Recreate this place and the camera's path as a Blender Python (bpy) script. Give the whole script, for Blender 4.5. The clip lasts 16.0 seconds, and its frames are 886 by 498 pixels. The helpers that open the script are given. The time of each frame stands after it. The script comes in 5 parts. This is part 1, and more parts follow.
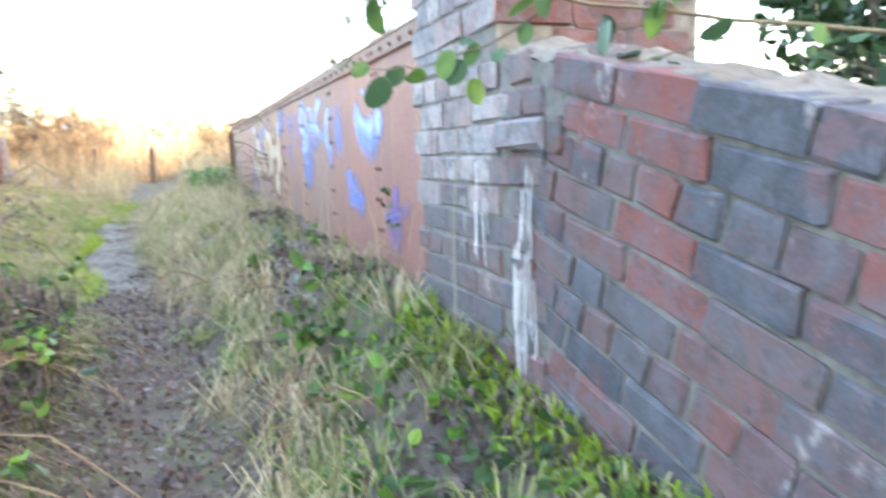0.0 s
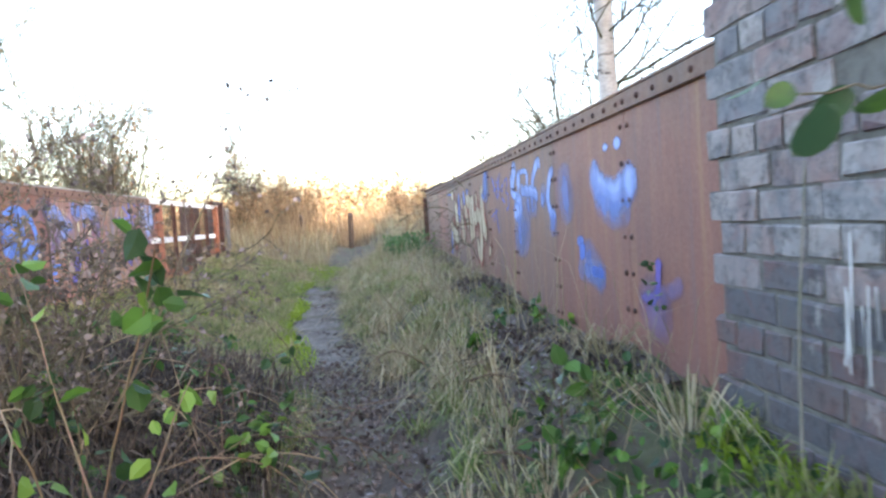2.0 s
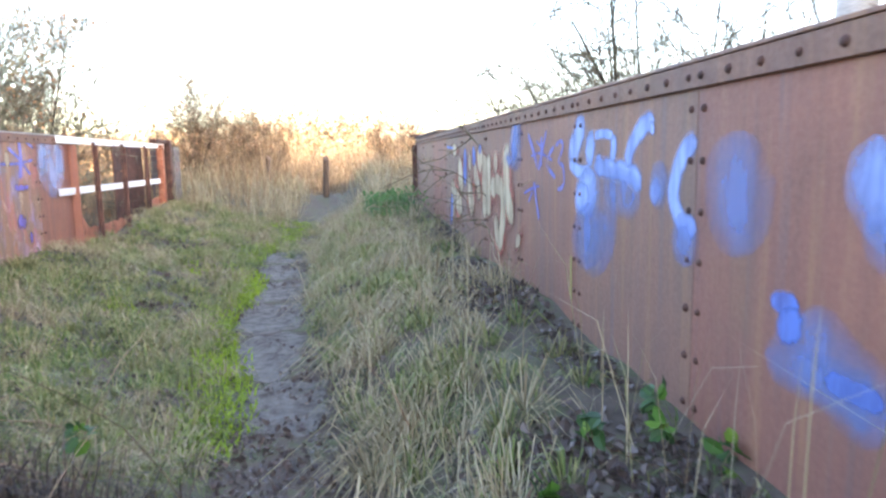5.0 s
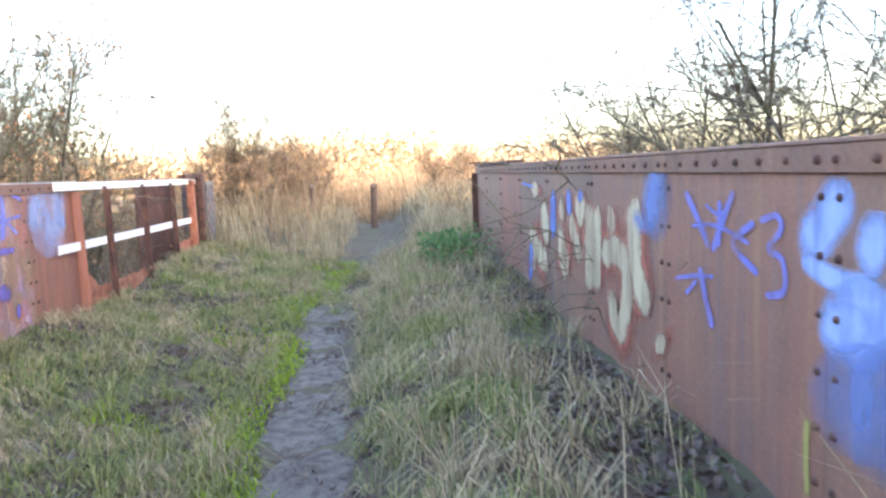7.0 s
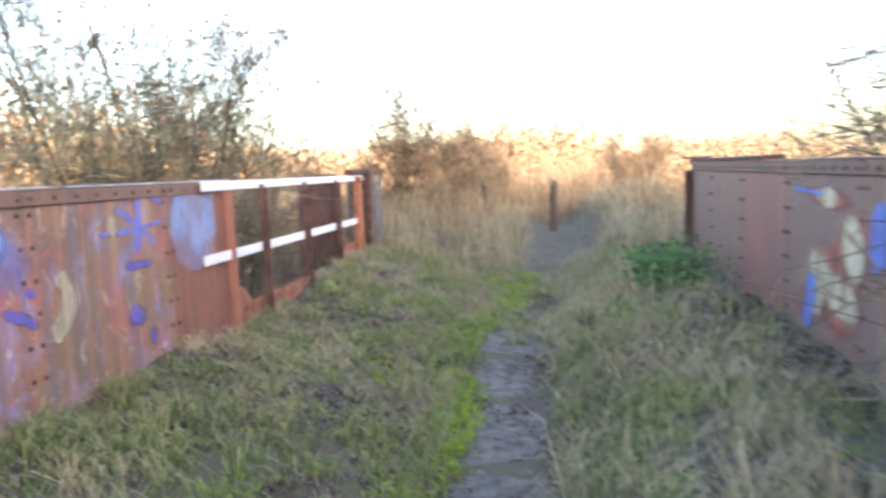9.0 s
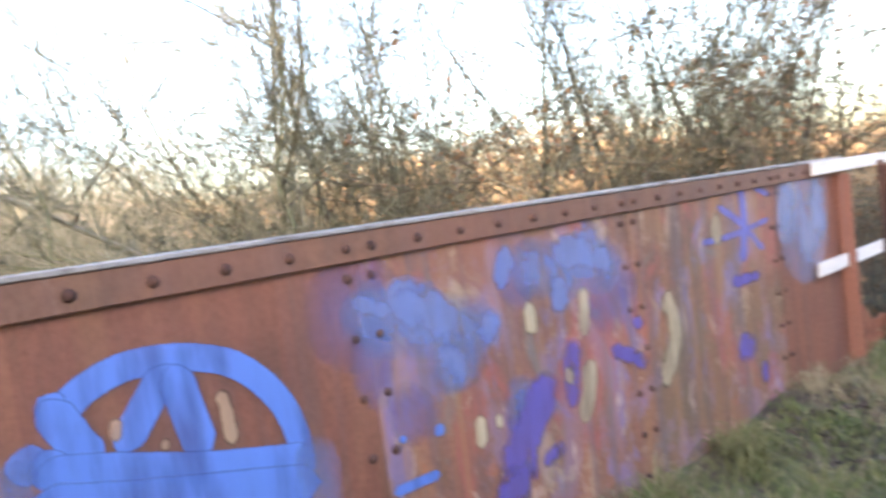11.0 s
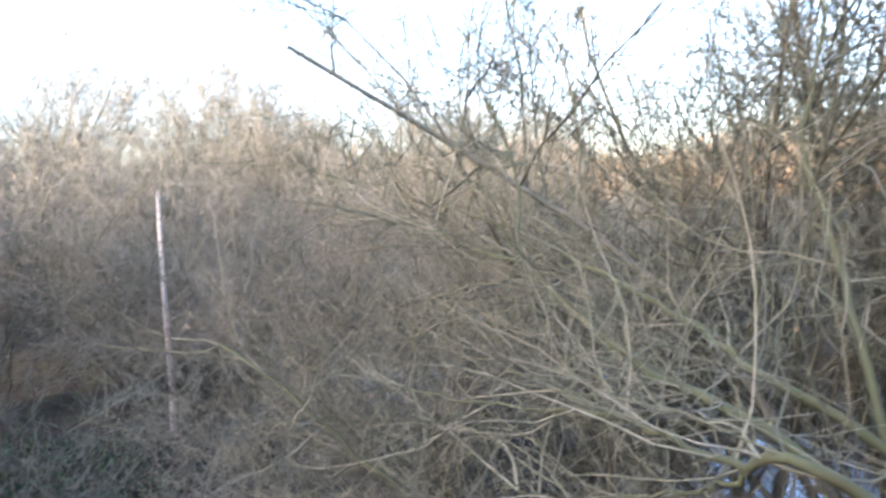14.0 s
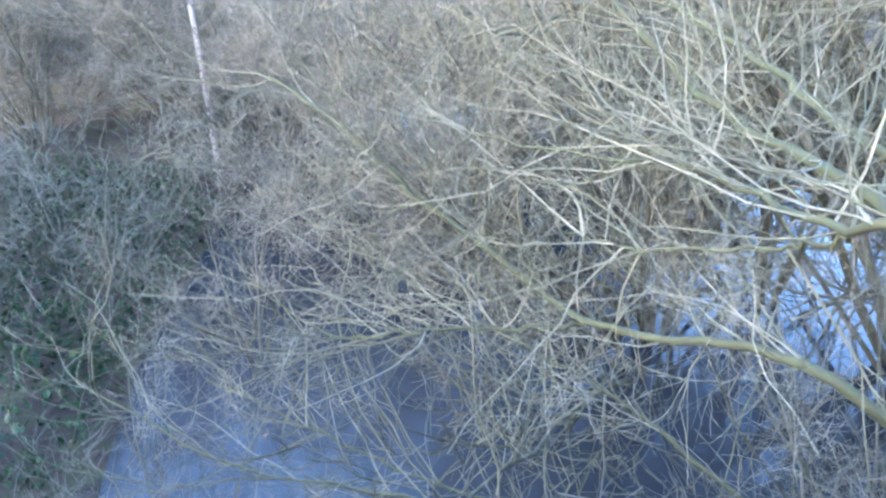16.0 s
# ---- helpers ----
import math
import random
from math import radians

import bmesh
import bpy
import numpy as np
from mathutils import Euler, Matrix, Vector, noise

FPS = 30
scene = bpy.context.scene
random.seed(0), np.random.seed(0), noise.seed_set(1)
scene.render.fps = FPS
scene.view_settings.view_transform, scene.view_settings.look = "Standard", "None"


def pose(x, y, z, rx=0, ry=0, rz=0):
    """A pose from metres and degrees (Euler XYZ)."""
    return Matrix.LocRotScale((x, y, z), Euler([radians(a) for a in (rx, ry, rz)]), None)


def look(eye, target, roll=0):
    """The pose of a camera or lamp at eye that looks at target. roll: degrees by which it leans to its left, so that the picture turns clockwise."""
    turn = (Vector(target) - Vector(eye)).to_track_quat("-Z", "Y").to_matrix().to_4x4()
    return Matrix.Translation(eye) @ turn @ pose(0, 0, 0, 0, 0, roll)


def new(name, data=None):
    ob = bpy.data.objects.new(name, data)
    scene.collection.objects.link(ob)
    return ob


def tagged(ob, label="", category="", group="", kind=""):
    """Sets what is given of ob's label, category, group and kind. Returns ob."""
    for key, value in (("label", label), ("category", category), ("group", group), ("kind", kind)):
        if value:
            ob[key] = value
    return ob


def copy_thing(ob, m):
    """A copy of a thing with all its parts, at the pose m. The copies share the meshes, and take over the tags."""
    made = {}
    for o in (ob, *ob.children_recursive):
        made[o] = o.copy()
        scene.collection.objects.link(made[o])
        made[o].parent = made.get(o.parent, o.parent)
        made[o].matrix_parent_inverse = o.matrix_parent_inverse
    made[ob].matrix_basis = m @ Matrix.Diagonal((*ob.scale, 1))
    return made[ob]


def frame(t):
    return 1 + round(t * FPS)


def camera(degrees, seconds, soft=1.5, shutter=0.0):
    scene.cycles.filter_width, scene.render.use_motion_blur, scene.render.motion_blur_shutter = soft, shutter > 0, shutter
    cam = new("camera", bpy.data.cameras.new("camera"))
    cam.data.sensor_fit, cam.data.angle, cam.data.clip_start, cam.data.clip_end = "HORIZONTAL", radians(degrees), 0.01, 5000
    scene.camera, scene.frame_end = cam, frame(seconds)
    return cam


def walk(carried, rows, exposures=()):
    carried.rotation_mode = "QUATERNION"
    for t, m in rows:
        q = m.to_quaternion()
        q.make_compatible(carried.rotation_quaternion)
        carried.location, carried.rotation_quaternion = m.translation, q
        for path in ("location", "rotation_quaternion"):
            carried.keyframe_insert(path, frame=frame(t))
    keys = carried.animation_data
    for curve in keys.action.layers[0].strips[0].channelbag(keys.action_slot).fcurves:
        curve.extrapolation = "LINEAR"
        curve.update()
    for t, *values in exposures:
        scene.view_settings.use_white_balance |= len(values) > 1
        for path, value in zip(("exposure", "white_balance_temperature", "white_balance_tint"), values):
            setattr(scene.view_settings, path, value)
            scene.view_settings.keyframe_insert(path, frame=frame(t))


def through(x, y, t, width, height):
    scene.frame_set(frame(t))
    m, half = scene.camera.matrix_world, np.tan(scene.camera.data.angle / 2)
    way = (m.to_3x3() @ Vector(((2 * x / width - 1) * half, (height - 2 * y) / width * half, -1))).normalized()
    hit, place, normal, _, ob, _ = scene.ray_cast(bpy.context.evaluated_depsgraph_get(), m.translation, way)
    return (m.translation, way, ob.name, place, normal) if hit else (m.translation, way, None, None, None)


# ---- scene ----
cam = camera(66.7, 16.0, 2.5, 0.5)
PATH = [
    (0, (-1.259, -0.746, 2.094), (-0.553, 1.102, 1.8), -2.1),
    (0.5, (-1.247, -0.636, 2.155), (-0.788, 1.296, 1.915), -2.4),
    (1, (-1.272, -0.53, 2.151), (-0.918, 1.428, 1.95), -2.1),
    (1.5, (-1.327, -0.404, 2.144), (-1.071, 1.574, 1.994), -2.2),
    (2, (-1.41, -0.183, 2.132), (-1.195, 1.803, 2.041), -3.5),
    (2.5, (-1.486, 0.054, 2.162), (-1.244, 2.029, 1.966), -1.7),
    (3, (-1.482, 0.329, 2.18), (-1.325, 2.31, 1.95), -0.3),
    (3.5, (-1.439, 0.616, 2.182), (-1.286, 2.593, 1.922), -0.3),
    (3.7, (-1.419, 0.761, 2.217), (-1.217, 2.734, 1.959), -2.1),
    (5.8, (-1.375, 2.196, 2.38), (-1.079, 4.148, 2.065), -0.3),
    (6, (-1.394, 2.329, 2.404), (-1.142, 4.286, 2.073), -0.9),
    (6.5, (-1.414, 2.702, 2.479), (-1.248, 4.68, 2.234), -1.4),
    (7, (-1.425, 3.026, 2.57), (-1.291, 5.008, 2.339), -2.4),
    (7.5, (-1.467, 3.371, 2.592), (-1.38, 5.35, 2.314), -2.1),
    (8, (-1.544, 3.679, 2.623), (-1.491, 5.662, 2.371), -2.8),
    (8.2, (-1.567, 3.8, 2.618), (-1.542, 5.784, 2.366), -2.7),
    (10.3, (-2.3, 4.951, 2.615), (-3.549, 6.503, 2.432), -3.8),
    (10.5, (-2.410, 4.966, 2.628), (-3.767, 6.424, 2.452), -4.7),
    (11, (-2.681, 4.995, 2.634), (-4.229, 6.254, 2.504), -7.6),
    (11.5, (-2.959, 5.030, 2.655), (-4.684, 6.038, 2.577), -6.9),
    (12, (-3.186, 5.057, 2.707), (-5.029, 5.831, 2.648), -7.3),
    (12.5, (-3.450, 5.027, 2.730), (-5.338, 5.681, 2.645), -6.7),
    (13, (-3.711, 5.024, 2.739), (-5.630, 5.576, 2.632), -5.0),
    (13.5, (-3.913, 5.057, 2.782), (-5.873, 5.432, 2.649), -2.3),
    (14, (-3.989, 5.041, 2.798), (-5.967, 5.283, 2.634), -1.7),
    (14.5, (-4.045, 5.003, 2.810), (-6.013, 5.113, 2.469), -2.4),
    (15, (-4.072, 4.967, 2.810), (-5.991, 5.084, 2.258), -2.9),
    (15.5, (-4.080, 4.951, 2.802), (-5.914, 5.074, 2.013), -1.5),
    (16, (-4.080, 4.936, 2.800), (-5.860, 5.062, 1.897), -0.6),
]
walk(cam, [(t, look(eye, target, roll)) for t, eye, target, roll in PATH],
     [(0.0, 4.65, 6700, 17), (0.5, 4.4, 6700, 18), (1.0, 4.2, 6600, 18), (2.0, 3.65, 6400, 18), (2.5, 3.4, 6300, 18), (3.5, 3.55, 6400, 19), (6.0, 3.95, 6150, 21), (8.0, 3.7, 6150, 21), (10.5, 3.5, 6300, 21), (11.5, 3.35, 6200, 20), (12.5, 3.2, 5950, 18), (13.0, 3.2, 5800, 20), (13.5, 3.2, 5700, 23), (14.5, 3.2, 5350, 24), (15.0, 3.5, 5100, 20), (16.0, 4.3, 4950, 18)])

# world and sun: a low winter sun behind the wood, the bridge in its shade
SUN_AZ = radians(138)      # clockwise from +y
SUN_EL = radians(11)
world = bpy.data.worlds.new("world")
scene.world = world
world.use_nodes = True
wn = world.node_tree
sky = wn.nodes.new("ShaderNodeTexSky")
sky.sky_type = "NISHITA"
sky.sun_disc = False
sky.sun_elevation, sky.sun_rotation = SUN_EL, SUN_AZ
sky.dust_density, sky.air_density = 3.0, 1.0
wn.nodes["Background"].inputs["Strength"].default_value = 0.14
wn.links.new(sky.outputs[0], wn.nodes["Background"].inputs["Color"])
sun_data = bpy.data.lights.new("sun", "SUN")
sun_data.energy, sun_data.angle, sun_data.color = 2.0, radians(0.6), (1.0, 0.84, 0.64)
sun = new("sun", sun_data)
sun.matrix_world = look((0, 0, 30), (-math.sin(SUN_AZ) * math.cos(SUN_EL), -math.cos(SUN_AZ) * math.cos(SUN_EL), 30 - math.sin(SUN_EL)))

# ---------------------------------------------------------------- materials
def material(name, rough=0.8, metal=0.0, spec=0.4):
    m = bpy.data.materials.new(name)
    m.use_nodes = True
    b = m.node_tree.nodes["Principled BSDF"]
    b.inputs["Roughness"].default_value = rough
    b.inputs["Metallic"].default_value = metal
    b.inputs["Specular IOR Level"].default_value = spec
    return m, m.node_tree, b


def node(nt, kind, **values):
    n = nt.nodes.new(kind)
    for k, v in values.items():
        n.inputs[k.replace("_", " ")].default_value = v
    return n


def ramp(nt, source, stops, interp="LINEAR"):
    r = nt.nodes.new("ShaderNodeValToRGB")
    r.color_ramp.interpolation = interp
    e = r.color_ramp.elements
    while len(e) < len(stops):
        e.new(0.5)
    for el, (p, c) in zip(e, stops):
        el.position = p
        el.color = (*c, 1) if len(c) == 3 else c
    nt.links.new(source, r.inputs["Fac"])
    return r.outputs["Color"]


def mix(nt, fac, a, b, blend="MIX"):
    n = nt.nodes.new("ShaderNodeMix")
    n.data_type, n.blend_type = "RGBA", blend
    for sock, v in ((n.inputs[0], fac), (n.inputs[6], a), (n.inputs[7], b)):
        if isinstance(v, (int, float)):
            sock.default_value = v
        elif isinstance(v, tuple):
            sock.default_value = (*v, 1)
        else:
            nt.links.new(v, sock)
    return n.outputs[2]


def coords(nt, scale=(1, 1, 1), space="Object"):
    c = nt.nodes.new("ShaderNodeTexCoord")
    if space == "World":
        g = nt.nodes.new("ShaderNodeNewGeometry")
        out = g.outputs["Position"]
    else:
        out = c.outputs[space]
    mp = nt.nodes.new("ShaderNodeMapping")
    mp.inputs["Scale"].default_value = scale
    nt.links.new(out, mp.inputs["Vector"])
    return mp.outputs["Vector"]


def noise_tex(nt, vec, scale, detail=5, rough=0.6, distortion=0.0):
    n = node(nt, "ShaderNodeTexNoise", Scale=scale, Detail=detail, Roughness=rough, Distortion=distortion)
    nt.links.new(vec, n.inputs["Vector"])
    return n.outputs["Fac"]


def bump(nt, bsdf, height, strength=0.4, distance=0.01):
    n = node(nt, "ShaderNodeBump", Strength=strength, Distance=distance)
    nt.links.new(height, n.inputs["Height"])
    nt.links.new(n.outputs["Normal"], bsdf.inputs["Normal"])


def island_random(nt):
    return nt.nodes.new("ShaderNodeNewGeometry").outputs["Random Per Island"]


def object_random(nt):
    return nt.nodes.new("ShaderNodeObjectInfo").outputs["Random"]


def foliage_material(name, stops, rough=0.7, through=0.25, patch=None, single=False):
    """Leaves, blades and stalks: a colour for each island, drifting in patches, with light through them."""
    m, nt, b = material(name, rough, 0, 0.3)
    col = ramp(nt, object_random(nt) if single else island_random(nt), stops)
    n = noise_tex(nt, coords(nt, space="World"), 40.0 if single else 1.3, 3)
    col = mix(nt, ramp(nt, n, [(0.35, (0, 0, 0)), (0.7, (1, 1, 1))]), col, mix(nt, 0.55, col, patch or stops[0][1]))
    nt.links.new(col, b.inputs["Base Color"])
    if through:
        t = nt.nodes.new("ShaderNodeBsdfTranslucent")
        nt.links.new(col, t.inputs["Color"])
        ms = nt.nodes.new("ShaderNodeMixShader")
        ms.inputs[0].default_value = through
        nt.links.new(b.outputs[0], ms.inputs[1])
        nt.links.new(t.outputs[0], ms.inputs[2])
        nt.links.new(ms.outputs[0], nt.nodes["Material Output"].inputs["Surface"])
    return m


def bark_material(name, stops, scale=30):
    m, nt, b = material(name, 0.85, 0, 0.25)
    col = ramp(nt, island_random(nt), stops)
    n = noise_tex(nt, coords(nt, (1, 1, 0.4), "World"), scale, 5)
    col = mix(nt, ramp(nt, n, [(0.4, (0, 0, 0)), (0.65, (1, 1, 1))]), col, mix(nt, 0.5, col, (0.12, 0.14, 0.06)))
    nt.links.new(col, b.inputs["Base Color"])
    bump(nt, b, n, 0.5, 0.004)
    return m


def rust_material(name, hue=0.0, painted=False, plate=0.50, body=None, runs=1.0):
    """Old riveted plate: brown rust in blooms, thin runs down the plate and worn remnants of red paint."""
    m, nt, b = material(name, 0.72, 0.05, 0.35)
    w = coords(nt, space="World")
    big = noise_tex(nt, w, 1.7, 6, 0.62, 0.4)
    fine = noise_tex(nt, w, 55, 6, 0.7)
    run = noise_tex(nt, coords(nt, (9, 9, 0.7), "World"), 1.6, 5, 0.65, 0.2)
    base = ramp(nt, big, [(0.28, (0.130, 0.068, 0.052)), (0.45, (0.267 + hue, 0.114, 0.075)), (0.58, (0.390 + hue, 0.163, 0.094)), (0.75, (0.260, 0.150, 0.085))])
    streak = ramp(nt, run, [(0.36, (0.150, 0.098, 0.065)), (0.52, (0.338 + hue, 0.137, 0.085)), (0.68, (0.481, 0.247, 0.130))])
    col = mix(nt, 0.5, base, streak)
    col = mix(nt, ramp(nt, fine, [(0.42, (0, 0, 0)), (0.75, (0.8, 0.8, 0.8))]), col, mix(nt, 0.55, col, (0.06, 0.035, 0.028)))
    flake = noise_tex(nt, coords(nt, (1, 1, 0.6), "World"), 14, 6, 0.75)
    col = mix(nt, ramp(nt, flake, [(0.63, (0, 0, 0)), (0.70, (0.6, 0.6, 0.6))]), col, (0.40, 0.27, 0.19))
    drift = noise_tex(nt, w, 0.9, 3, 0.5)
    col = mix(nt, ramp(nt, drift, [(0.40, (0, 0, 0)), (0.65, (0.55, 0.55, 0.55))]), col, (0.15, 0.105, 0.10))
    warm = noise_tex(nt, coords(nt, (1, 1, 0.8), "World"), 1.15, 4, 0.55, 0.5)
    col = mix(nt, ramp(nt, warm, [(0.52, (0, 0, 0)), (0.68, (0.42, 0.42, 0.42))]), col, (0.36, 0.15, 0.095))
    col = mix(nt, ramp(nt, warm, [(0.30, (0.65, 0.65, 0.65)), (0.44, (0, 0, 0))]), col, (0.19, 0.145, 0.085))
    if painted:
        for size, lo_, colour, amount in ((3.2, 0.50, (0.380, 0.120, 0.100), 0.75), (2.6, 0.53, (0.300, 0.210, 0.300), 0.6), (4.1, 0.56, (0.220, 0.200, 0.400), 0.6), (7.5, 0.57, (0.504, 0.384, 0.264), 0.6), (5.3, 0.60, (0.192, 0.192, 0.180), 0.6), (13.0, 0.60, (0.624, 0.480, 0.384), 0.6), (9.0, 0.62, (0.456, 0.144, 0.060), 0.6)):
            pn = noise_tex(nt, coords(nt, (1, 1, 0.5), "World"), size, 6, 0.7, 0.6)
            col = mix(nt, ramp(nt, pn, [(lo_, (0, 0, 0)), (lo_ + 0.07, (amount, amount, amount))]), col, colour)
    tint = ramp(nt, object_random(nt), [(0.0, (0.20, 0.135, 0.095)), (0.35, (0.17, 0.135, 0.105)), (0.6, (0.26, 0.115, 0.085)), (1.0, (0.23, 0.105, 0.085))])
    col = mix(nt, plate, col, body or tint)
    side = noise_tex(nt, coords(nt, (12, 12, 0.5), "World"), 1.0, 4, 0.6, 0.1)
    col = mix(nt, ramp(nt, side, [(0.56, (0, 0, 0)), (0.66, (0.55 * runs, 0.55 * runs, 0.55 * runs))]), col, (0.36, 0.20, 0.10))
    col = mix(nt, ramp(nt, side, [(0.34, (0.60 * runs, 0.60 * runs, 0.60 * runs)), (0.46, (0, 0, 0))]), col, (0.16, 0.125, 0.135))
    nt.links.new(col, b.inputs["Base Color"])
    nt.links.new(ramp(nt, fine, [(0.3, (0.5, 0.5, 0.5)), (0.8, (0.85, 0.85, 0.85))]), b.inputs["Roughness"])
    bump(nt, b, fine, 0.35, 0.004)
    return m


def paint_material(name, colour, dark, solid=0.75, grit=0.5, edge=1.0, wear=0.7):
    """Sprayed paint on rust: its cover thins towards the edge of the stroke and in worn specks."""
    m, nt, b = material(name, 0.6, 0, 0.4)
    uv = nt.nodes.new("ShaderNodeUVMap")
    sep = nt.nodes.new("ShaderNodeSeparateXYZ")
    nt.links.new(uv.outputs[0], sep.inputs[0])
    w = coords(nt, space="World")
    n = noise_tex(nt, w, 38, 6, 0.7)
    big = noise_tex(nt, coords(nt, (4, 4, 0.8), "World"), 2.4, 4, 0.6)
    ragged = noise_tex(nt, coords(nt, (1, 1, 0.55), "World"), 13, 5, 0.7, 0.4)
    value = sep.outputs[1]
    for source, amount in ((n, grit), (ragged, wear)):
        ad = nt.nodes.new("ShaderNodeMath")
        ad.operation = "MULTIPLY_ADD"
        ad.inputs[1].default_value = amount
        nt.links.new(source, ad.inputs[0])
        nt.links.new(value, ad.inputs[2])
        value = ad.outputs[0]
    scaled = nt.nodes.new("ShaderNodeMath")
    scaled.operation = "MULTIPLY"
    scaled.inputs[1].default_value = 1 / (0.85 + 0.65 * (grit + wear))
    nt.links.new(value, scaled.inputs[0])
    half = (0.5 * (grit + wear) + 0.30) / (0.85 + 0.65 * (grit + wear))
    cover = ramp(nt, scaled.outputs[0], [(half - 0.22 * edge, (0, 0, 0)), (half + 0.22 * edge, (solid, solid, solid))])
    thin = ramp(nt, big, [(0.30, (0.45, 0.45, 0.45)), (0.55, (1, 1, 1))])
    cover = mix(nt, 1.0, cover, thin, "MULTIPLY")
    nt.links.new(mix(nt, ramp(nt, big, [(0.35, (0, 0, 0)), (0.7, (1, 1, 1))]), dark, colour), b.inputs["Base Color"])
    tr = nt.nodes.new("ShaderNodeBsdfTransparent")
    ms = nt.nodes.new("ShaderNodeMixShader")
    nt.links.new(cover, ms.inputs[0])
    nt.links.new(tr.outputs[0], ms.inputs[1])
    nt.links.new(b.outputs[0], ms.inputs[2])
    nt.links.new(ms.outputs[0], nt.nodes["Material Output"].inputs["Surface"])
    return m


def brick_material(name, stops):
    m, nt, b = material(name, 0.8, 0, 0.35)
    col = ramp(nt, object_random(nt), stops)
    w = coords(nt, space="World")
    n, fine = noise_tex(nt, w, 11, 6, 0.7, 0.5), noise_tex(nt, w, 160, 4, 0.7)
    col = mix(nt, ramp(nt, n, [(0.42, (0, 0, 0)), (0.62, (1, 1, 1))]), col, mix(nt, 0.65, col, (0.10, 0.105, 0.12)))
    n2 = noise_tex(nt, w, 6, 5, 0.65, 0.8)
    col = mix(nt, ramp(nt, n2, [(0.50, (0, 0, 0)), (0.62, (0.6, 0.6, 0.6))]), col, mix(nt, 0.5, col, (0.20, 0.06, 0.045)))
    soot = noise_tex(nt, w, 26, 6, 0.75)
    col = mix(nt, ramp(nt, soot, [(0.50, (0, 0, 0)), (0.66, (0.7, 0.7, 0.7))]), col, (0.045, 0.042, 0.042))
    col = mix(nt, ramp(nt, fine, [(0.55, (0, 0, 0)), (0.8, (0.35, 0.35, 0.35))]), col, (0.30, 0.28, 0.26))
    lime = noise_tex(nt, coords(nt, (1, 1, 0.55), "World"), 7, 7, 0.75)
    col = mix(nt, ramp(nt, lime, [(0.60, (0, 0, 0)), (0.72, (0.6, 0.6, 0.6))]), col, (0.50, 0.47, 0.44))
    nt.links.new(col, b.inputs["Base Color"])
    bump(nt, b, mix(nt, 0.4, n, fine), 0.5, 0.006)
    return m


def plain_material(name, stops, scale=8, rough=0.85, strength=0.5, dist=0.01, stretch=(1, 1, 1), spec=0.35):
    m, nt, b = material(name, rough, 0, spec)
    w = coords(nt, stretch, "World")
    n, fine = noise_tex(nt, w, scale, 6, 0.65, 0.3), noise_tex(nt, w, scale * 9, 5, 0.7)
    col = mix(nt, ramp(nt, fine, [(0.4, (0, 0, 0)), (0.75, (0.45, 0.45, 0.45))]), ramp(nt, n, stops), stops[0][1])
    nt.links.new(col, b.inputs["Base Color"])
    bump(nt, b, mix(nt, 0.5, n, fine), strength, dist)
    return m


RUST = rust_material("rusted_plate", runs=0.7)
RUST_BROWN = rust_material("dark_brown_rusted_flange", -0.075, False, 0.5, (0.15, 0.078, 0.060), 0.25)
RUST_RED = rust_material("dull_red_rusted_plate", 0.0, False, 0.45, (0.155, 0.058, 0.042), 0.3)
RUST_PAINTED = rust_material("rusted_plate_with_worn_paint", -0.03, True, 0.0)
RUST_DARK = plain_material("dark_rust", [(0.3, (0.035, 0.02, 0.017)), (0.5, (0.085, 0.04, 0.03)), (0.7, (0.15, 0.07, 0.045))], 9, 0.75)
RUST_ORANGE = plain_material("orange_rust", [(0.3, (0.13, 0.05, 0.03)), (0.5, (0.30, 0.11, 0.06)), (0.7, (0.36, 0.17, 0.10))], 9, 0.75)
GREY_TOP = plain_material("weathered_flange_top", [(0.3, (0.158, 0.137, 0.130)), (0.5, (0.324, 0.310, 0.302)), (0.7, (0.418, 0.410, 0.403))], 6, 0.55)
WHITE_PAINT = plain_material("flaking_white_paint", [(0.25, (0.40, 0.33, 0.28)), (0.38, (0.74, 0.72, 0.70)), (0.7, (0.82, 0.81, 0.80))], 7, 0.6, 0.3, 0.004)
BRICK_BLUE = brick_material("blue_and_red_brick", [(0.0, (0.042, 0.046, 0.056)), (0.3, (0.062, 0.064, 0.074)), (0.45, (0.092, 0.074, 0.074)), (0.62, (0.130, 0.058, 0.050)), (0.85, (0.180, 0.056, 0.045)), (1.0, (0.060, 0.058, 0.066))])
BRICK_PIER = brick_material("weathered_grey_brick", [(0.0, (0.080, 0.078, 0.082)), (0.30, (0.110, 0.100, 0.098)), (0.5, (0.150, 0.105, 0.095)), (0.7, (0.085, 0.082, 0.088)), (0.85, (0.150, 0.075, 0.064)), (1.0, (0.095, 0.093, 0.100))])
BRICK_RED = brick_material("red_brick", [(0.0, (0.066, 0.023, 0.020)), (0.5, (0.076, 0.031, 0.026)), (1.0, (0.046, 0.024, 0.023))])
BRICK_PALE = brick_material("pale_grey_brick", [(0.0, (0.25, 0.235, 0.23)), (0.4, (0.33, 0.30, 0.28)), (0.7, (0.27, 0.21, 0.19)), (1.0, (0.20, 0.195, 0.20))])
BRICK_BROKEN = brick_material("broken_brown_brick", [(0.0, (0.055, 0.036, 0.024)), (1.0, (0.085, 0.055, 0.034))])
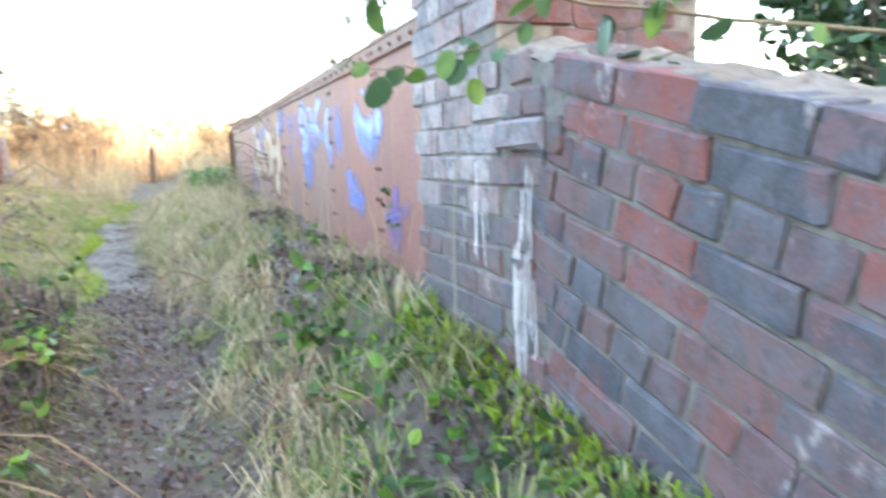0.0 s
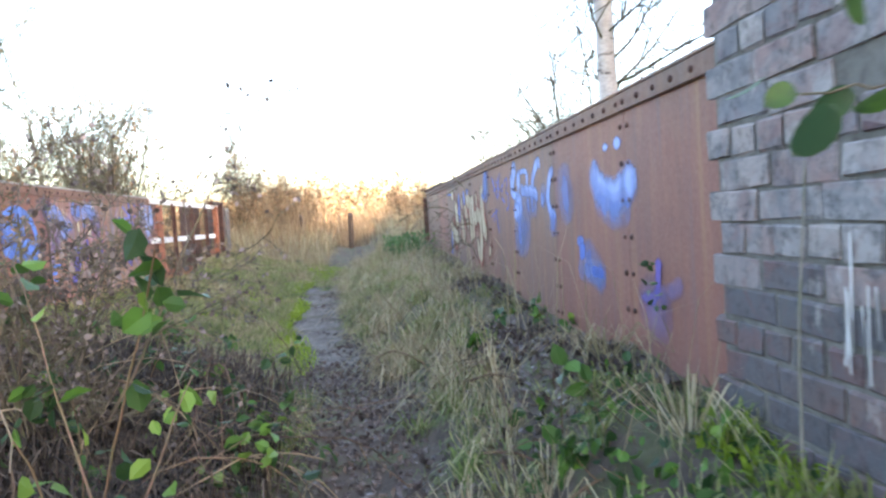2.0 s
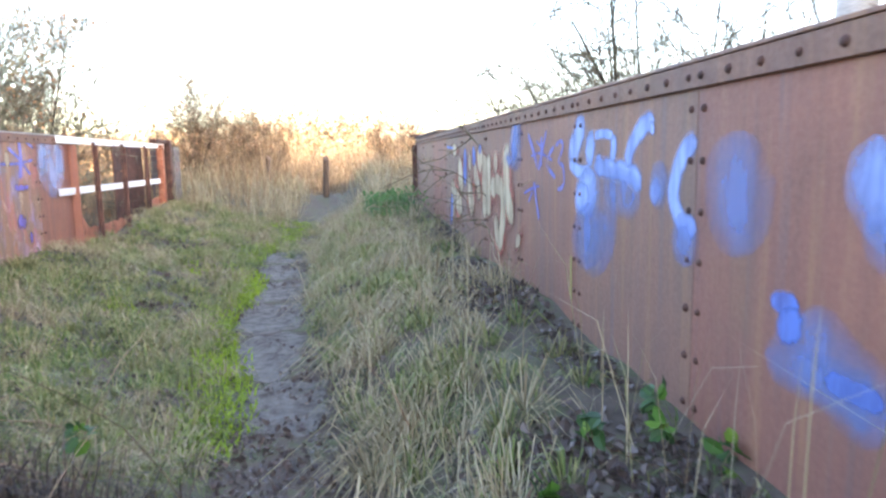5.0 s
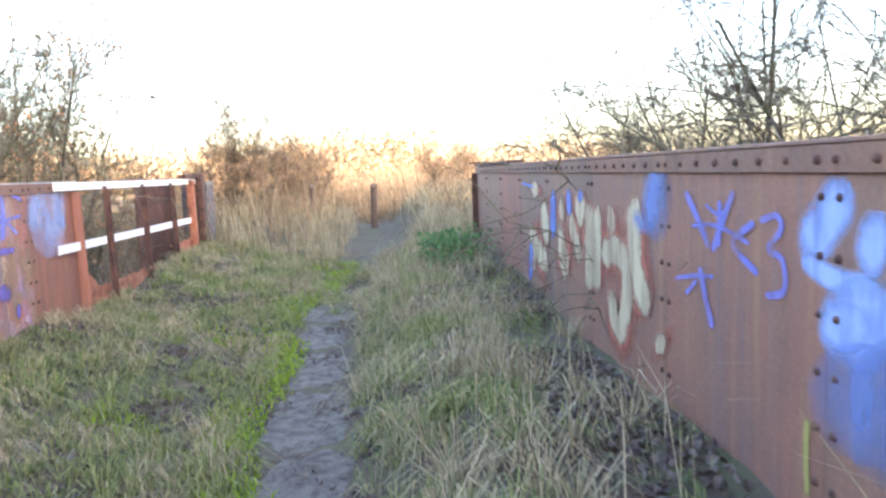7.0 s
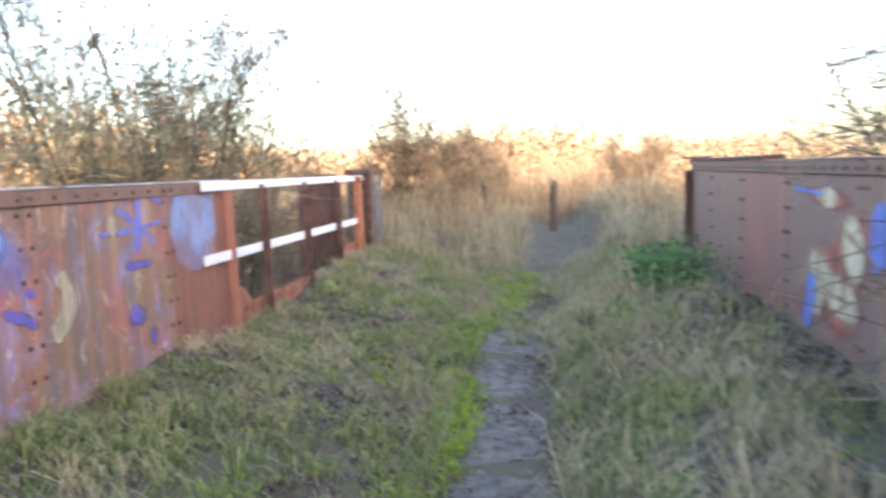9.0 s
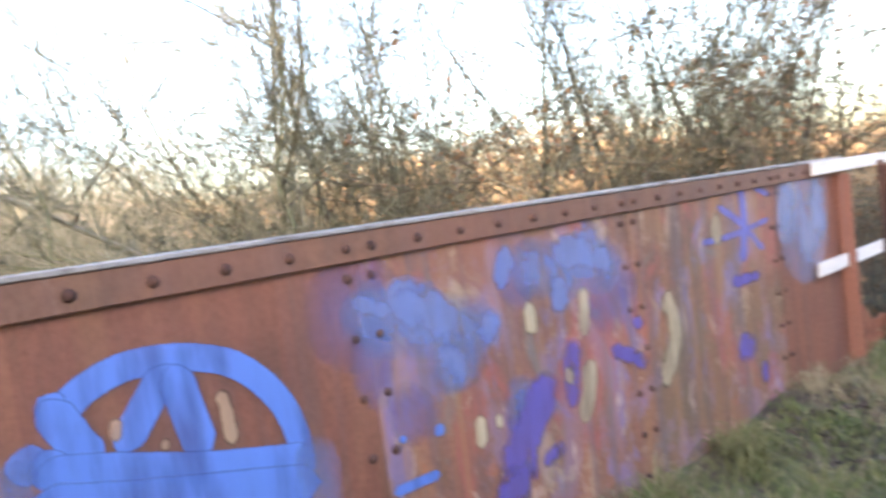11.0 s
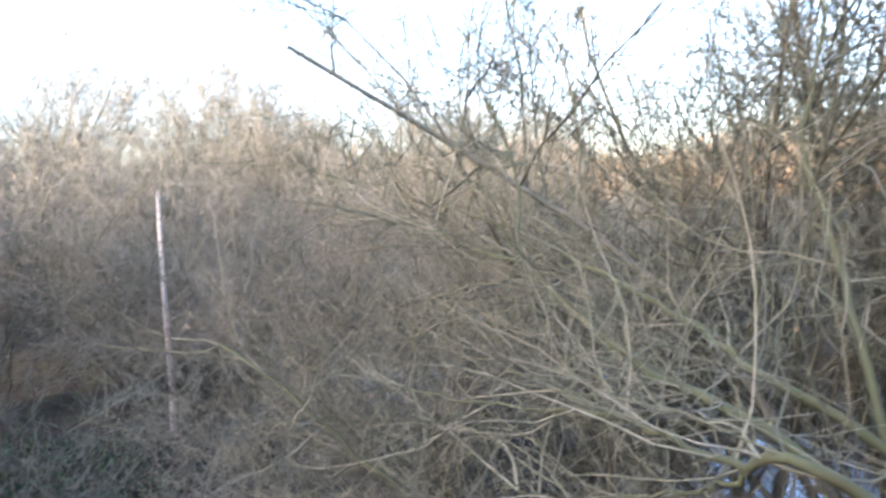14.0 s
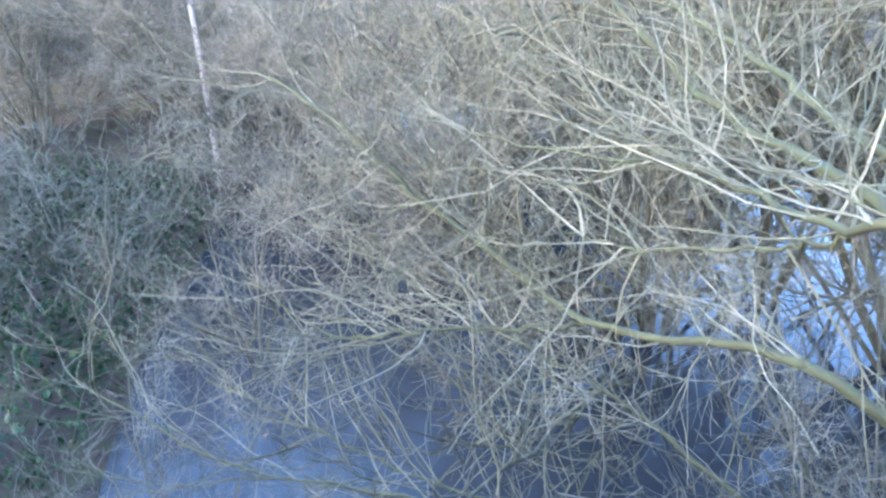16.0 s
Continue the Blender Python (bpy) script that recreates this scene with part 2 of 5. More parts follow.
MORTAR = plain_material("lime_mortar", [(0.3, (0.092, 0.084, 0.071)), (0.5, (0.162, 0.154, 0.135)), (0.7, (0.216, 0.205, 0.184))], 22, 0.95, 0.8, 0.01)
SOIL = plain_material("soil_and_litter", [(0.30, (0.045, 0.036, 0.028)), (0.47, (0.10, 0.078, 0.06)), (0.58, (0.085, 0.095, 0.045)), (0.75, (0.17, 0.14, 0.095))], 5, 0.95, 0.9, 0.03)
STONE = plain_material("path_slab", [(0.30, (0.060, 0.053, 0.044)), (0.42, (0.125, 0.113, 0.098)), (0.55, (0.180, 0.167, 0.150)), (0.72, (0.230, 0.215, 0.195))], 13, 0.92, 1.0, 0.03, spec=0.15)
MOSS = plain_material("bright_moss", [(0.3, (0.11, 0.18, 0.015)), (0.5, (0.22, 0.33, 0.02)), (0.7, (0.30, 0.40, 0.04))], 30, 0.95, 0.9, 0.02)
TIMBER = plain_material("weathered_post_timber", [(0.3, (0.045, 0.03, 0.022)), (0.6, (0.12, 0.085, 0.06))], 14, 0.9, 0.6, 0.01, (4, 4, 0.5))
FAR_LAND = plain_material("winter_fields", [(0.3, (0.26, 0.20, 0.09)), (0.5, (0.36, 0.30, 0.15)), (0.7, (0.24, 0.25, 0.10))], 0.02, 0.95)
GRASS_GREEN = foliage_material("green_grass", [(0.0, (0.07, 0.12, 0.03)), (0.4, (0.14, 0.20, 0.05)), (0.75, (0.24, 0.27, 0.09)), (1.0, (0.36, 0.33, 0.18))], 0.6, 0.25, (0.20, 0.165, 0.085))
GRASS_DRY = foliage_material("dry_grass", [(0.0, (0.17, 0.13, 0.075)), (0.35, (0.33, 0.27, 0.16)), (0.7, (0.46, 0.40, 0.27)), (1.0, (0.21, 0.22, 0.10))], 0.7, 0.2, (0.22, 0.17, 0.10))
REED = foliage_material("golden_dead_stalks", [(0.0, (0.15, 0.095, 0.055)), (0.4, (0.30, 0.21, 0.12)), (0.8, (0.44, 0.33, 0.20)), (1.0, (0.19, 0.17, 0.09))], 0.75, 0.25)
WEED = foliage_material("withered_weed_leaves", [(0.0, (0.10, 0.07, 0.045)), (0.5, (0.21, 0.145, 0.09)), (0.85, (0.32, 0.22, 0.13)), (1.0, (0.17, 0.17, 0.08))], 0.75, 0.25)
LITTER = foliage_material("fallen_leaves", [(0.0, (0.040, 0.030, 0.029)), (0.4, (0.086, 0.063, 0.054)), (0.75, (0.115, 0.090, 0.078)), (1.0, (0.18, 0.155, 0.145))], 0.4, 0.0)
BRAMBLE_LEAF = foliage_material("bramble_leaves", [(0.0, (0.022, 0.05, 0.018)), (0.55, (0.05, 0.115, 0.025)), (0.85, (0.10, 0.22, 0.03)), (1.0, (0.22, 0.33, 0.05))], 0.45, 0.3)
LIGHT_BRAMBLE = foliage_material("light_green_bramble_leaves", [(0.0, (0.10, 0.20, 0.03)), (1.0, (0.22, 0.34, 0.06))], 0.5, 0.35)
SEED_HEAD = foliage_material("grey_brown_seed_heads", [(0.0, (0.07, 0.055, 0.05)), (0.6, (0.20, 0.165, 0.15)), (1.0, (0.34, 0.28, 0.26))], 0.8, 0.2)
BUSH_LEAF = foliage_material("withered_leaves", [(0.0, (0.15, 0.10, 0.05)), (0.5, (0.24, 0.15, 0.08)), (1.0, (0.36, 0.19, 0.11))], 0.7, 0.25)
NETTLE = foliage_material("nettle_leaves", [(0.0, (0.05, 0.12, 0.04)), (1.0, (0.12, 0.24, 0.07))], 0.6, 0.3)
IVY_LEAF = foliage_material("ivy_leaves", [(0.0, (0.018, 0.04, 0.016)), (0.6, (0.04, 0.085, 0.03)), (1.0, (0.09, 0.15, 0.06))], 0.4, 0.15)
NEAR_LEAF = foliage_material("hazel_leaves", [(0.0, (0.022, 0.060, 0.042)), (0.45, (0.035, 0.085, 0.035)), (0.75, (0.055, 0.13, 0.03)), (1.0, (0.10, 0.19, 0.035))], 0.4, 0.35, (0.03, 0.06, 0.03), True)
BARK = bark_material("willow_bark", [(0.0, (0.075, 0.065, 0.05)), (0.4, (0.13, 0.118, 0.082)), (0.8, (0.20, 0.185, 0.135)), (1.0, (0.26, 0.245, 0.20))])
BARK_MOSSY = bark_material("mossy_bark", [(0.0, (0.085, 0.085, 0.045)), (1.0, (0.12, 0.115, 0.065))])
BARK_PALE = bark_material("pale_dead_twigs", [(0.0, (0.128, 0.112, 0.088)), (0.5, (0.232, 0.208, 0.168)), (1.0, (0.336, 0.312, 0.264))])
SHOOT = bark_material("willow_shoots", [(0.0, (0.11, 0.10, 0.065)), (0.5, (0.19, 0.172, 0.115)), (1.0, (0.32, 0.295, 0.215))])
BARK_DARK = bark_material("hawthorn_bark", [(0.0, (0.05, 0.038, 0.03)), (0.5, (0.11, 0.085, 0.065)), (1.0, (0.18, 0.145, 0.12))])
BARK_RED = bark_material("bramble_canes", [(0.0, (0.06, 0.028, 0.025)), (0.5, (0.15, 0.085, 0.06)), (1.0, (0.30, 0.22, 0.15))])
BIRCH = plain_material("birch_bark", [(0.36, (0.08, 0.06, 0.05)), (0.42, (0.50, 0.44, 0.38)), (0.7, (0.68, 0.63, 0.58))], 5, 0.7, 0.3, 0.01, (1, 1, 3))
BLUE = paint_material("blue_spray_paint", (0.12, 0.22, 0.62), (0.12, 0.18, 0.50), 0.90, 0.4, 0.6, 0.6)
PALE_BLUE = paint_material("pale_blue_spray_paint", (0.36, 0.46, 0.78), (0.22, 0.33, 0.70), 0.93, 0.4, 1.0, 0.8)
VIOLET = paint_material("violet_spray_paint", (0.13, 0.11, 0.46), (0.16, 0.12, 0.36), 0.85, 0.4, 0.45, 2.3)
VIOLET_THIN = paint_material("thin_violet_overspray", (0.20, 0.17, 0.40), (0.24, 0.17, 0.32), 0.5, 0.4, 1.2, 0.9)
BLUE_THIN = paint_material("thin_blue_overspray", (0.18, 0.27, 0.62), (0.18, 0.24, 0.48), 0.55, 0.4, 1.2, 0.7)
CREAM = paint_material("cream_spray_paint", (0.58, 0.50, 0.34), (0.45, 0.37, 0.25), 0.90, 0.4, 0.5, 1.3)
RED_SPRAY = paint_material("red_spray_paint", (0.46, 0.13, 0.09), (0.36, 0.11, 0.08), 0.85, 0.5, 1.0, 0.5)
SOLID_BLUE = paint_material("bright_blue_spray_paint", (0.115, 0.235, 0.68), (0.10, 0.20, 0.58), 0.97, 0.15, 0.25, 0.12)
FADE = paint_material("fading_bluish_white_paint", (0.36, 0.42, 0.64), (0.26, 0.34, 0.60), 0.62, 0.4, 1.6, 0.8)
CLOUD = paint_material("worn_blue_spray_paint", (0.19, 0.27, 0.62), (0.24, 0.27, 0.48), 0.70, 0.5, 0.6, 2.2)
TAG = paint_material("thin_blue_marker_paint", (0.17, 0.19, 0.60), (0.20, 0.19, 0.50), 0.75, 0.3, 0.6, 0.5)
YELLOW = paint_material("yellow_spray_paint", (0.42, 0.40, 0.10), (0.36, 0.30, 0.12), 0.7)
PALE_SMEAR = paint_material("pale_brown_paint", (0.50, 0.36, 0.24), (0.36, 0.22, 0.15), 0.8, 0.5, 0.6, 1.2)
WHITE_SPRAY = paint_material("white_paint_drips", (0.74, 0.72, 0.69), (0.52, 0.50, 0.47), 0.85, 0.5, 0.4, 1.4)
WATER, wnt, wb = material("still_water", 0.06, 0, 0.6)
wb.inputs["Base Color"].default_value = (0.045, 0.052, 0.060, 1)
bump(wnt, wb, noise_tex(wnt, coords(wnt, space="World"), 5, 3), 0.04, 0.02)

# ---------------------------------------------------------------- mesh helpers
def part(name, bm, mat, parent=None, label=""):
    me = bpy.data.meshes.new(name)
    bm.to_mesh(me)
    bm.free()
    me.materials.append(mat)
    ob = new(name, me)
    if parent:
        ob.parent = parent
    return tagged(ob, label)


def array_mesh(name, verts, tris, mat, smooth=False, uv=None):
    """A mesh from arrays of places and triangles."""
    verts = np.asarray(verts, np.float32).reshape(-1, 3)
    tris = np.asarray(tris, np.int32).reshape(-1, 3)
    me = bpy.data.meshes.new(name)
    me.vertices.add(len(verts))
    me.vertices.foreach_set("co", verts.ravel())
    me.loops.add(tris.size)
    me.loops.foreach_set("vertex_index", tris.ravel())
    me.polygons.add(len(tris))
    me.polygons.foreach_set("loop_start", np.arange(0, tris.size, 3, dtype=np.int32))
    me.polygons.foreach_set("loop_total", np.full(len(tris), 3, np.int32))
    if uv is not None:
        layer = me.uv_layers.new(name="UVMap")
        layer.data.foreach_set("uv", np.asarray(uv, np.float32)[tris.ravel()].ravel())
    me.polygons.foreach_set("use_smooth", np.full(len(tris), smooth))
    me.update(calc_edges=True)
    me.materials.append(mat)
    return me


def array_part(name, verts, tris, mat, parent=None, label="", smooth=False, uv=None):
    ob = new(name, array_mesh(name, verts, tris, mat, smooth, uv))
    if parent:
        ob.parent = parent
    return tagged(ob, label)


def box(bm, lo, hi, bevel=0.0, jitter=0.0):
    lo, hi = Vector(lo), Vector(hi)
    made = bmesh.ops.create_cube(bm, size=1)["verts"]
    for v in made:
        v.co = Vector((lo[i] + (hi[i] - lo[i]) * (v.co[i] + 0.5) for i in range(3)))
        if jitter:
            v.co += Vector([random.uniform(-jitter, jitter) for _ in range(3)])
    if bevel:
        edges = list({e for v in made for e in v.link_edges})
        bmesh.ops.bevel(bm, geom=edges, offset=bevel, segments=1, affect="EDGES")
    return bm


def thing(name, at=(0, 0, 0)):
    ob = new(name)
    ob.location = at
    ob.empty_display_size = 0.1
    return ob


def unit(v):
    return v / np.maximum(np.linalg.norm(v, axis=-1, keepdims=True), 1e-9)


def tubes(lines, r0, r1, sides=3):
    """lines (n, k, 3), radii at both ends (n,): tapered tubes."""
    n, k, _ = lines.shape
    tang = unit(np.gradient(lines, axis=1))
    ref = np.where(np.abs(tang[..., 2:3]) > 0.9, np.array([1.0, 0, 0]), np.array([0, 0, 1.0]))
    u = unit(np.cross(tang, ref))
    w = np.cross(tang, u)
    f = np.linspace(0, 1, k)[None, :, None]
    rad = r0[:, None, None] * (1 - f) + r1[:, None, None] * f
    rings = []
    for s in range(sides):
        a = 2 * math.pi * s / sides
        rings.append(lines + rad * (u * math.cos(a) + w * math.sin(a)))
    verts = np.stack(rings, axis=2)
    idx = np.arange(n * k * sides).reshape(n, k, sides)
    a, b = idx[:, :-1], idx[:, 1:]
    a2, b2 = np.roll(a, -1, 2), np.roll(b, -1, 2)
    tris = np.concatenate([np.stack([a, a2, b], -1).reshape(-1, 3), np.stack([a2, b2, b], -1).reshape(-1, 3)])
    return verts.reshape(-1, 3), tris


def grow(rng, starts, dirs, lengths, k=5, wiggle=0.15, lift=0.1):
    """Wandering lines from their starts; lift bends them up (down: minus)."""
    n = len(starts)
    pts = [starts]
    d = unit(dirs)
    step = (lengths / (k - 1))[:, None]
    for _ in range(k - 1):
        d = unit(d + rng.normal(0, wiggle, (n, 3)) + np.array([0, 0, lift]))
        pts.append(pts[-1] + d * step)
    return np.stack(pts, 1)


def sprout(rng, lines, per, spread=0.8, low=0.25):
    """Starts and directions of side shoots along lines."""
    n, k, _ = lines.shape
    which = np.repeat(np.arange(n), per)
    f = rng.uniform(low, 1.0, len(which)) * (k - 1)
    i = np.minimum(f.astype(int), k - 2)
    a, b = lines[which, i], lines[which, i + 1]
    start = a + (b - a) * (f - i)[:, None]
    d = unit(unit(b - a) + rng.normal(0, spread, (len(which), 3)))
    return start, d, which, f / (k - 1)


def leaf_cards(rng, places, size, up=0.3, cup=0.25):
    """Small pointed leaves, each folded along its rib."""
    n = len(places)
    d = unit(rng.normal(0, 1, (n, 3)) + np.array([0, 0, -up]))
    s = unit(np.cross(d, rng.normal(0, 1, (n, 3))))
    nrm = np.cross(d, s)
    L = (size * rng.uniform(0.6, 1.3, n))[:, None]
    W = L * 0.38
    def at(f, w, n):
        return places + d * L * f + s * W * w + nrm * L * n
    v = np.stack([places, at(0.28, 0.85, cup * 0.35), at(0.66, 0.80, cup * 0.30), at(1.0, 0, -cup * 0.3), at(0.66, -0.80, cup * 0.30), at(0.28, -0.85, cup * 0.35), at(0.48, 0, 0)], 1)
    o = np.arange(n)[:, None] * 7
    t = np.concatenate([o + np.array([a, b, 6]) for a, b in ((0, 1), (1, 2), (2, 3), (3, 4), (4, 5), (5, 0))])
    return v.reshape(-1, 3), t


def blades(rng, places, height, width, lean=0.6, droop=0.3, az=None):
    """Grass blades of two bent stretches."""
    n = len(places)
    a = rng.uniform(0, 2 * math.pi, n) if az is None else az
    h = (height * rng.uniform(0.5, 1.25, n))[:, None]
    out = np.stack([np.cos(a), np.sin(a), np.zeros(n)], 1)
    b = a + rng.normal(1.57, 0.5, n)
    side = np.stack([np.cos(b), np.sin(b), np.zeros(n)], 1) * (width * rng.uniform(0.6, 1.4, n))[:, None]
    l = (lean * rng.uniform(0.1, 1.2, n))[:, None]
    upv = np.array([0, 0, 1.0])
    mid = places + h * (upv * 0.62 + out * l * 0.40)
    tip = places + h * (upv * (1.0 - droop * l) + out * l * 1.15)
    v = np.stack([places - side, places + side, mid - side * 0.8, mid + side * 0.8, tip], 1)
    o = np.arange(n)[:, None] * 5
    t = np.concatenate([o + np.array([0, 1, 2]), o + np.array([1, 3, 2]), o + np.array([2, 3, 4])])
    return v.reshape(-1, 3), t


def joined(pieces):
    vs, ts, off = [], [], 0
    for v, t in pieces:
        vs.append(v)
        ts.append(t + off)
        off += len(v)
    return np.concatenate(vs), np.concatenate(ts)


# ---------------------------------------------------------------- ground
def smooth(a, b, x):
    t = np.clip((x - a) / (b - a), 0, 1)
    return t * t * (3 - 2 * t)


def path_x(y):
    return np.interp(y, [-6, 1.4, 3.3, 7, 10, 12.5, 16, 30], [-1.3, -1.42, -1.52, -2.05, -2.15, -1.75, -1.7, -2.5])


XR, XL = -0.345, -4.11     # inner faces of the two girders
WATER_Z = -0.95


def rough(x, y):
    return 0.05 * np.sin(1.7 * x + 0.6 * y) * np.sin(1.3 * y - 0.4 * x) + 0.022 * np.sin(5.3 * x + 1.1) * np.sin(4.7 * y + 2.0 * x) + 0.012 * np.sin(13 * x + 3 * y) * np.sin(11 * y - 2 * x)


def ground_z(x, y):
    """Height of the ground: the trodden path, its banks against the girders, the drop to the pond, the land beyond."""
    x, y = np.asarray(x, float), np.asarray(y, float)
    c = path_x(y)
    base = np.interp(y, [-8, -1, 1.5, 3, 7, 9.5, 12.5, 15.5, 22, 60, 200, 1500], [0.95, 0.98, 1.10, 1.13, 1.09, 1.15, 1.30, 1.58, 1.4, 0.4, -1.0, -1.0])
    right = 0.40 * smooth(0.22, 0.85, x - c) + 0.06 * smooth(0.8, 1.7, x - c)
    left = 0.20 * smooth(0.3, 1.3, c - x) + 0.22 * smooth(1.2, 2.1, c - x)
    on = base + right + left + rough(x, y) * (0.35 + 0.65 * smooth(0.15, 0.6, np.abs(x - c)))
    span = smooth(-2.0, 0.5, y) * (1 - smooth(12.2, 14.5, y))
    out_left = 1 - smooth(XL - 0.30, XL - 0.12, x)
    out_right = smooth(XR + 0.35, XR + 0.8, x) * smooth(0.9, 1.6, y)
    bank = np.interp(y, [-20, -2, 2.0, 3.2, 11.0, 13.5, 18, 40], [0.6, -0.1, -0.6, -1.35, -1.35, 0.2, 0.8, 0.5])
    far_bank = 1.2 * (1 - smooth(-22, -16, x))
    low = bank + far_bank + rough(x * 0.7, y * 0.7) * 1.5
    z = on * (1 - np.maximum(out_left, out_right)) + low * np.maximum(out_left, out_right)
    return z


def axis(marks):
    vals = []
    for lo, hi, step in marks:
        vals.append(np.arange(lo, hi, step))
    return np.unique(np.round(np.concatenate(vals), 4))


gx = axis([(-900, -60, 60), (-60, -12, 3), (-12, -4.6, 0.4), (-4.6, 0.6, 0.06), (0.6, 12, 0.8), (12, 60, 4), (60, 901, 60)])
gy = axis([(-120, -8, 8), (-8, 0, 0.4), (0, 10, 0.08), (10, 18, 0.25), (18, 60, 2), (60, 1600, 60)])
GX, GY = np.meshgrid(gx, gy, indexing="ij")
GZ = ground_z(GX, GY)
gi = np.arange(GX.size).reshape(GX.shape)
quads = np.stack([gi[:-1, :-1], gi[1:, :-1], gi[1:, 1:], gi[:-1, 1:]], -1).reshape(-1, 4)
ground = array_part("ground", np.stack([GX, GY, GZ], -1), np.concatenate([quads[:, [0, 1, 2]], quads[:, [0, 2, 3]]]), SOIL, smooth=True)
tagged(ground, "dark soil with leaf litter and a trodden path", "ground", kind="structure")

bm = bmesh.new()
bmesh.ops.create_grid(bm, x_segments=2, y_segments=2, size=1)
for v in bm.verts:
    v.co = Vector((-13 + v.co.x * 10.5, 6.5 + v.co.y * 9, WATER_Z))
tagged(part("water", bm, WATER), "still dark pond water reflecting the sky", "water", kind="structure")

# ---------------------------------------------------------------- girders
PITCH, FL_LO, FL_HI = 0.152, 2.524, 2.597
rivet_bm = bmesh.new()
bmesh.ops.create_uvsphere(rivet_bm, u_segments=8, v_segments=4, radius=0.0135)
bmesh.ops.delete(rivet_bm, geom=[v for v in rivet_bm.verts if v.co.z < -0.001], context="VERTS")
for v in rivet_bm.verts:
    v.co = Vector((v.co.z * 0.75, v.co.x, v.co.y))
rivet_mesh = bpy.data.meshes.new("rivet")
rivet_bm.to_mesh(rivet_mesh)
rivet_bm.free()
rivet_mesh.materials.append(RUST_DARK)
for p in rivet_mesh.polygons:
    p.use_smooth = True


def rivet(parent, x, y, z, side):
    ob = new("rivet", rivet_mesh)
    ob.parent = parent
    ob.location = (x, y, z)
    ob.rotation_euler = (random.uniform(0, 6), 0, 0 if side > 0 else math.pi)
    s = random.uniform(0.88, 1.1)
    ob.scale = (s, s, s)
    return ob


def girder(name, x, side, y0, y1, joints, row1, label, plates=None, top=None):
    """A riveted plate girder; side is the way its inner face looks along x."""
    g = thing(name, (0, 0, 0))
    edges = [y0] + [j for j in joints if y0 + 0.05 < j < y1 - 0.05] + [y1]
    back = x - side * 0.012
    for a, b in zip(edges[:-1], edges[1:]):
        bm = bmesh.new()
        off = random.uniform(0, 0.0015)
        box(bm, (min(x - side * off, back), a + 0.0015, 0.75), (max(x - side * off, back), b - 0.0015, FL_LO + 0.05), 0.001)
        part("web_plate", bm, plates(a) if plates else RUST, g)
    # top angle: an upright leg against the web, a flat leg on top
    bm = bmesh.new()
    box(bm, (min(x, x + side * 0.014), y0 + 0.06, FL_LO), (max(x, x + side * 0.014), y1 - 0.01, FL_HI), 0.003)
    part("flange_angle", bm, RUST_BROWN, g)
    bm = bmesh.new()
    xs = sorted((x + side * 0.018, x - side * 0.095))
    box(bm, (xs[0], y0 + 0.05, FL_HI + 0.001), (xs[1], y1 - 0.005, FL_HI + 0.013), 0.002)
    part("flange_top", bm, top or RUST, g, "weathered pale grey flange plate" if top else "")
    bm = bmesh.new()
    xo = sorted((back - side * 0.001, back - side * 0.014))
    box(bm, (xo[0], y0 + 0.06, FL_LO), (xo[1], y1 - 0.01, FL_HI), 0.003)
    part("outer_flange_angle", bm, RUST, g)
    marks = [y0 + 0.10] + [j for j in joints if y0 < j < y1] + [y1 + 0.02]
    for a, b in zip(marks[:-1], marks[1:]):
        count = max(1, round((b - a - 0.072) / 0.147))
        for k in range(1, count):
            rivet(g, x + side * 0.014, a + 0.036 + (b - a - 0.072) * k / count, 2.558, side)
    for j in joints:
        if not (y0 < j < y1):
            continue
        bm = bmesh.new()
        xs = sorted((back - side * 0.001, back - side * 0.012))
        box(bm, (xs[0], j - 0.075, 0.8), (xs[1], j + 0.075, FL_LO - 0.001), 0.002)
        part("cover_strip", bm, RUST, g)
        for k in range(7):
            for dy in (-0.036, 0.036):
                rivet(g, x, j + dy, row1 - k * PITCH, side)
        for dy in (-0.036, 0.036):
            rivet(g, x + side * 0.014, j + dy, 2.558, side)
    return tagged(g, label, "bridge girder")


JR = [2.50, 3.575, 4.63, 5.66, 6.70, 7.75, 8.80, 9.85, 10.90]
right_girder = girder("bridge_girder", XR, -1, 1.60, 11.86, JR, 2.465, "rusted riveted plate girder with blue and cream graffiti")
JL = [2.50, 3.62, 4.75, 5.88, 7.00, 8.13]
left_girder = girder("bridge_girder", XL, 1, 1.60, 8.93, JL, 2.485, "rusted riveted plate girder with blue circle graffiti, torn at one end", lambda y: RUST_PAINTED if 5.8 < y < 8.0 else RUST_RED, GREY_TOP)
# cover plate, end stiffener and cap of the far end
bm = bmesh.new()
box(bm, (XR - 0.03, 9.25, FL_HI + 0.014), (XR + 0.13, 11.86, FL_HI + 0.045), 0.004)
part("cover_plate", bm, RUST_DARK, right_girder)
bm = bmesh.new()
box(bm, (XR - 0.075, 11.80, 0.9), (XR - 0.001, 11.815, FL_LO - 0.002), 0.002)
box(bm, (XR - 0.015, 11.83, 0.9), (XR - 0.001, 11.90, FL_LO - 0.002), 0.002)
part("end_stiffener", bm, RUST_DARK, right_girder)
bm = bmesh.new()
box(bm, (XR - 0.10, 11.72, FL_HI + 0.047), (XR + 0.16, 11.95, FL_HI + 0.068), 0.004)
part("end_cap", bm, RUST_DARK, right_girder)
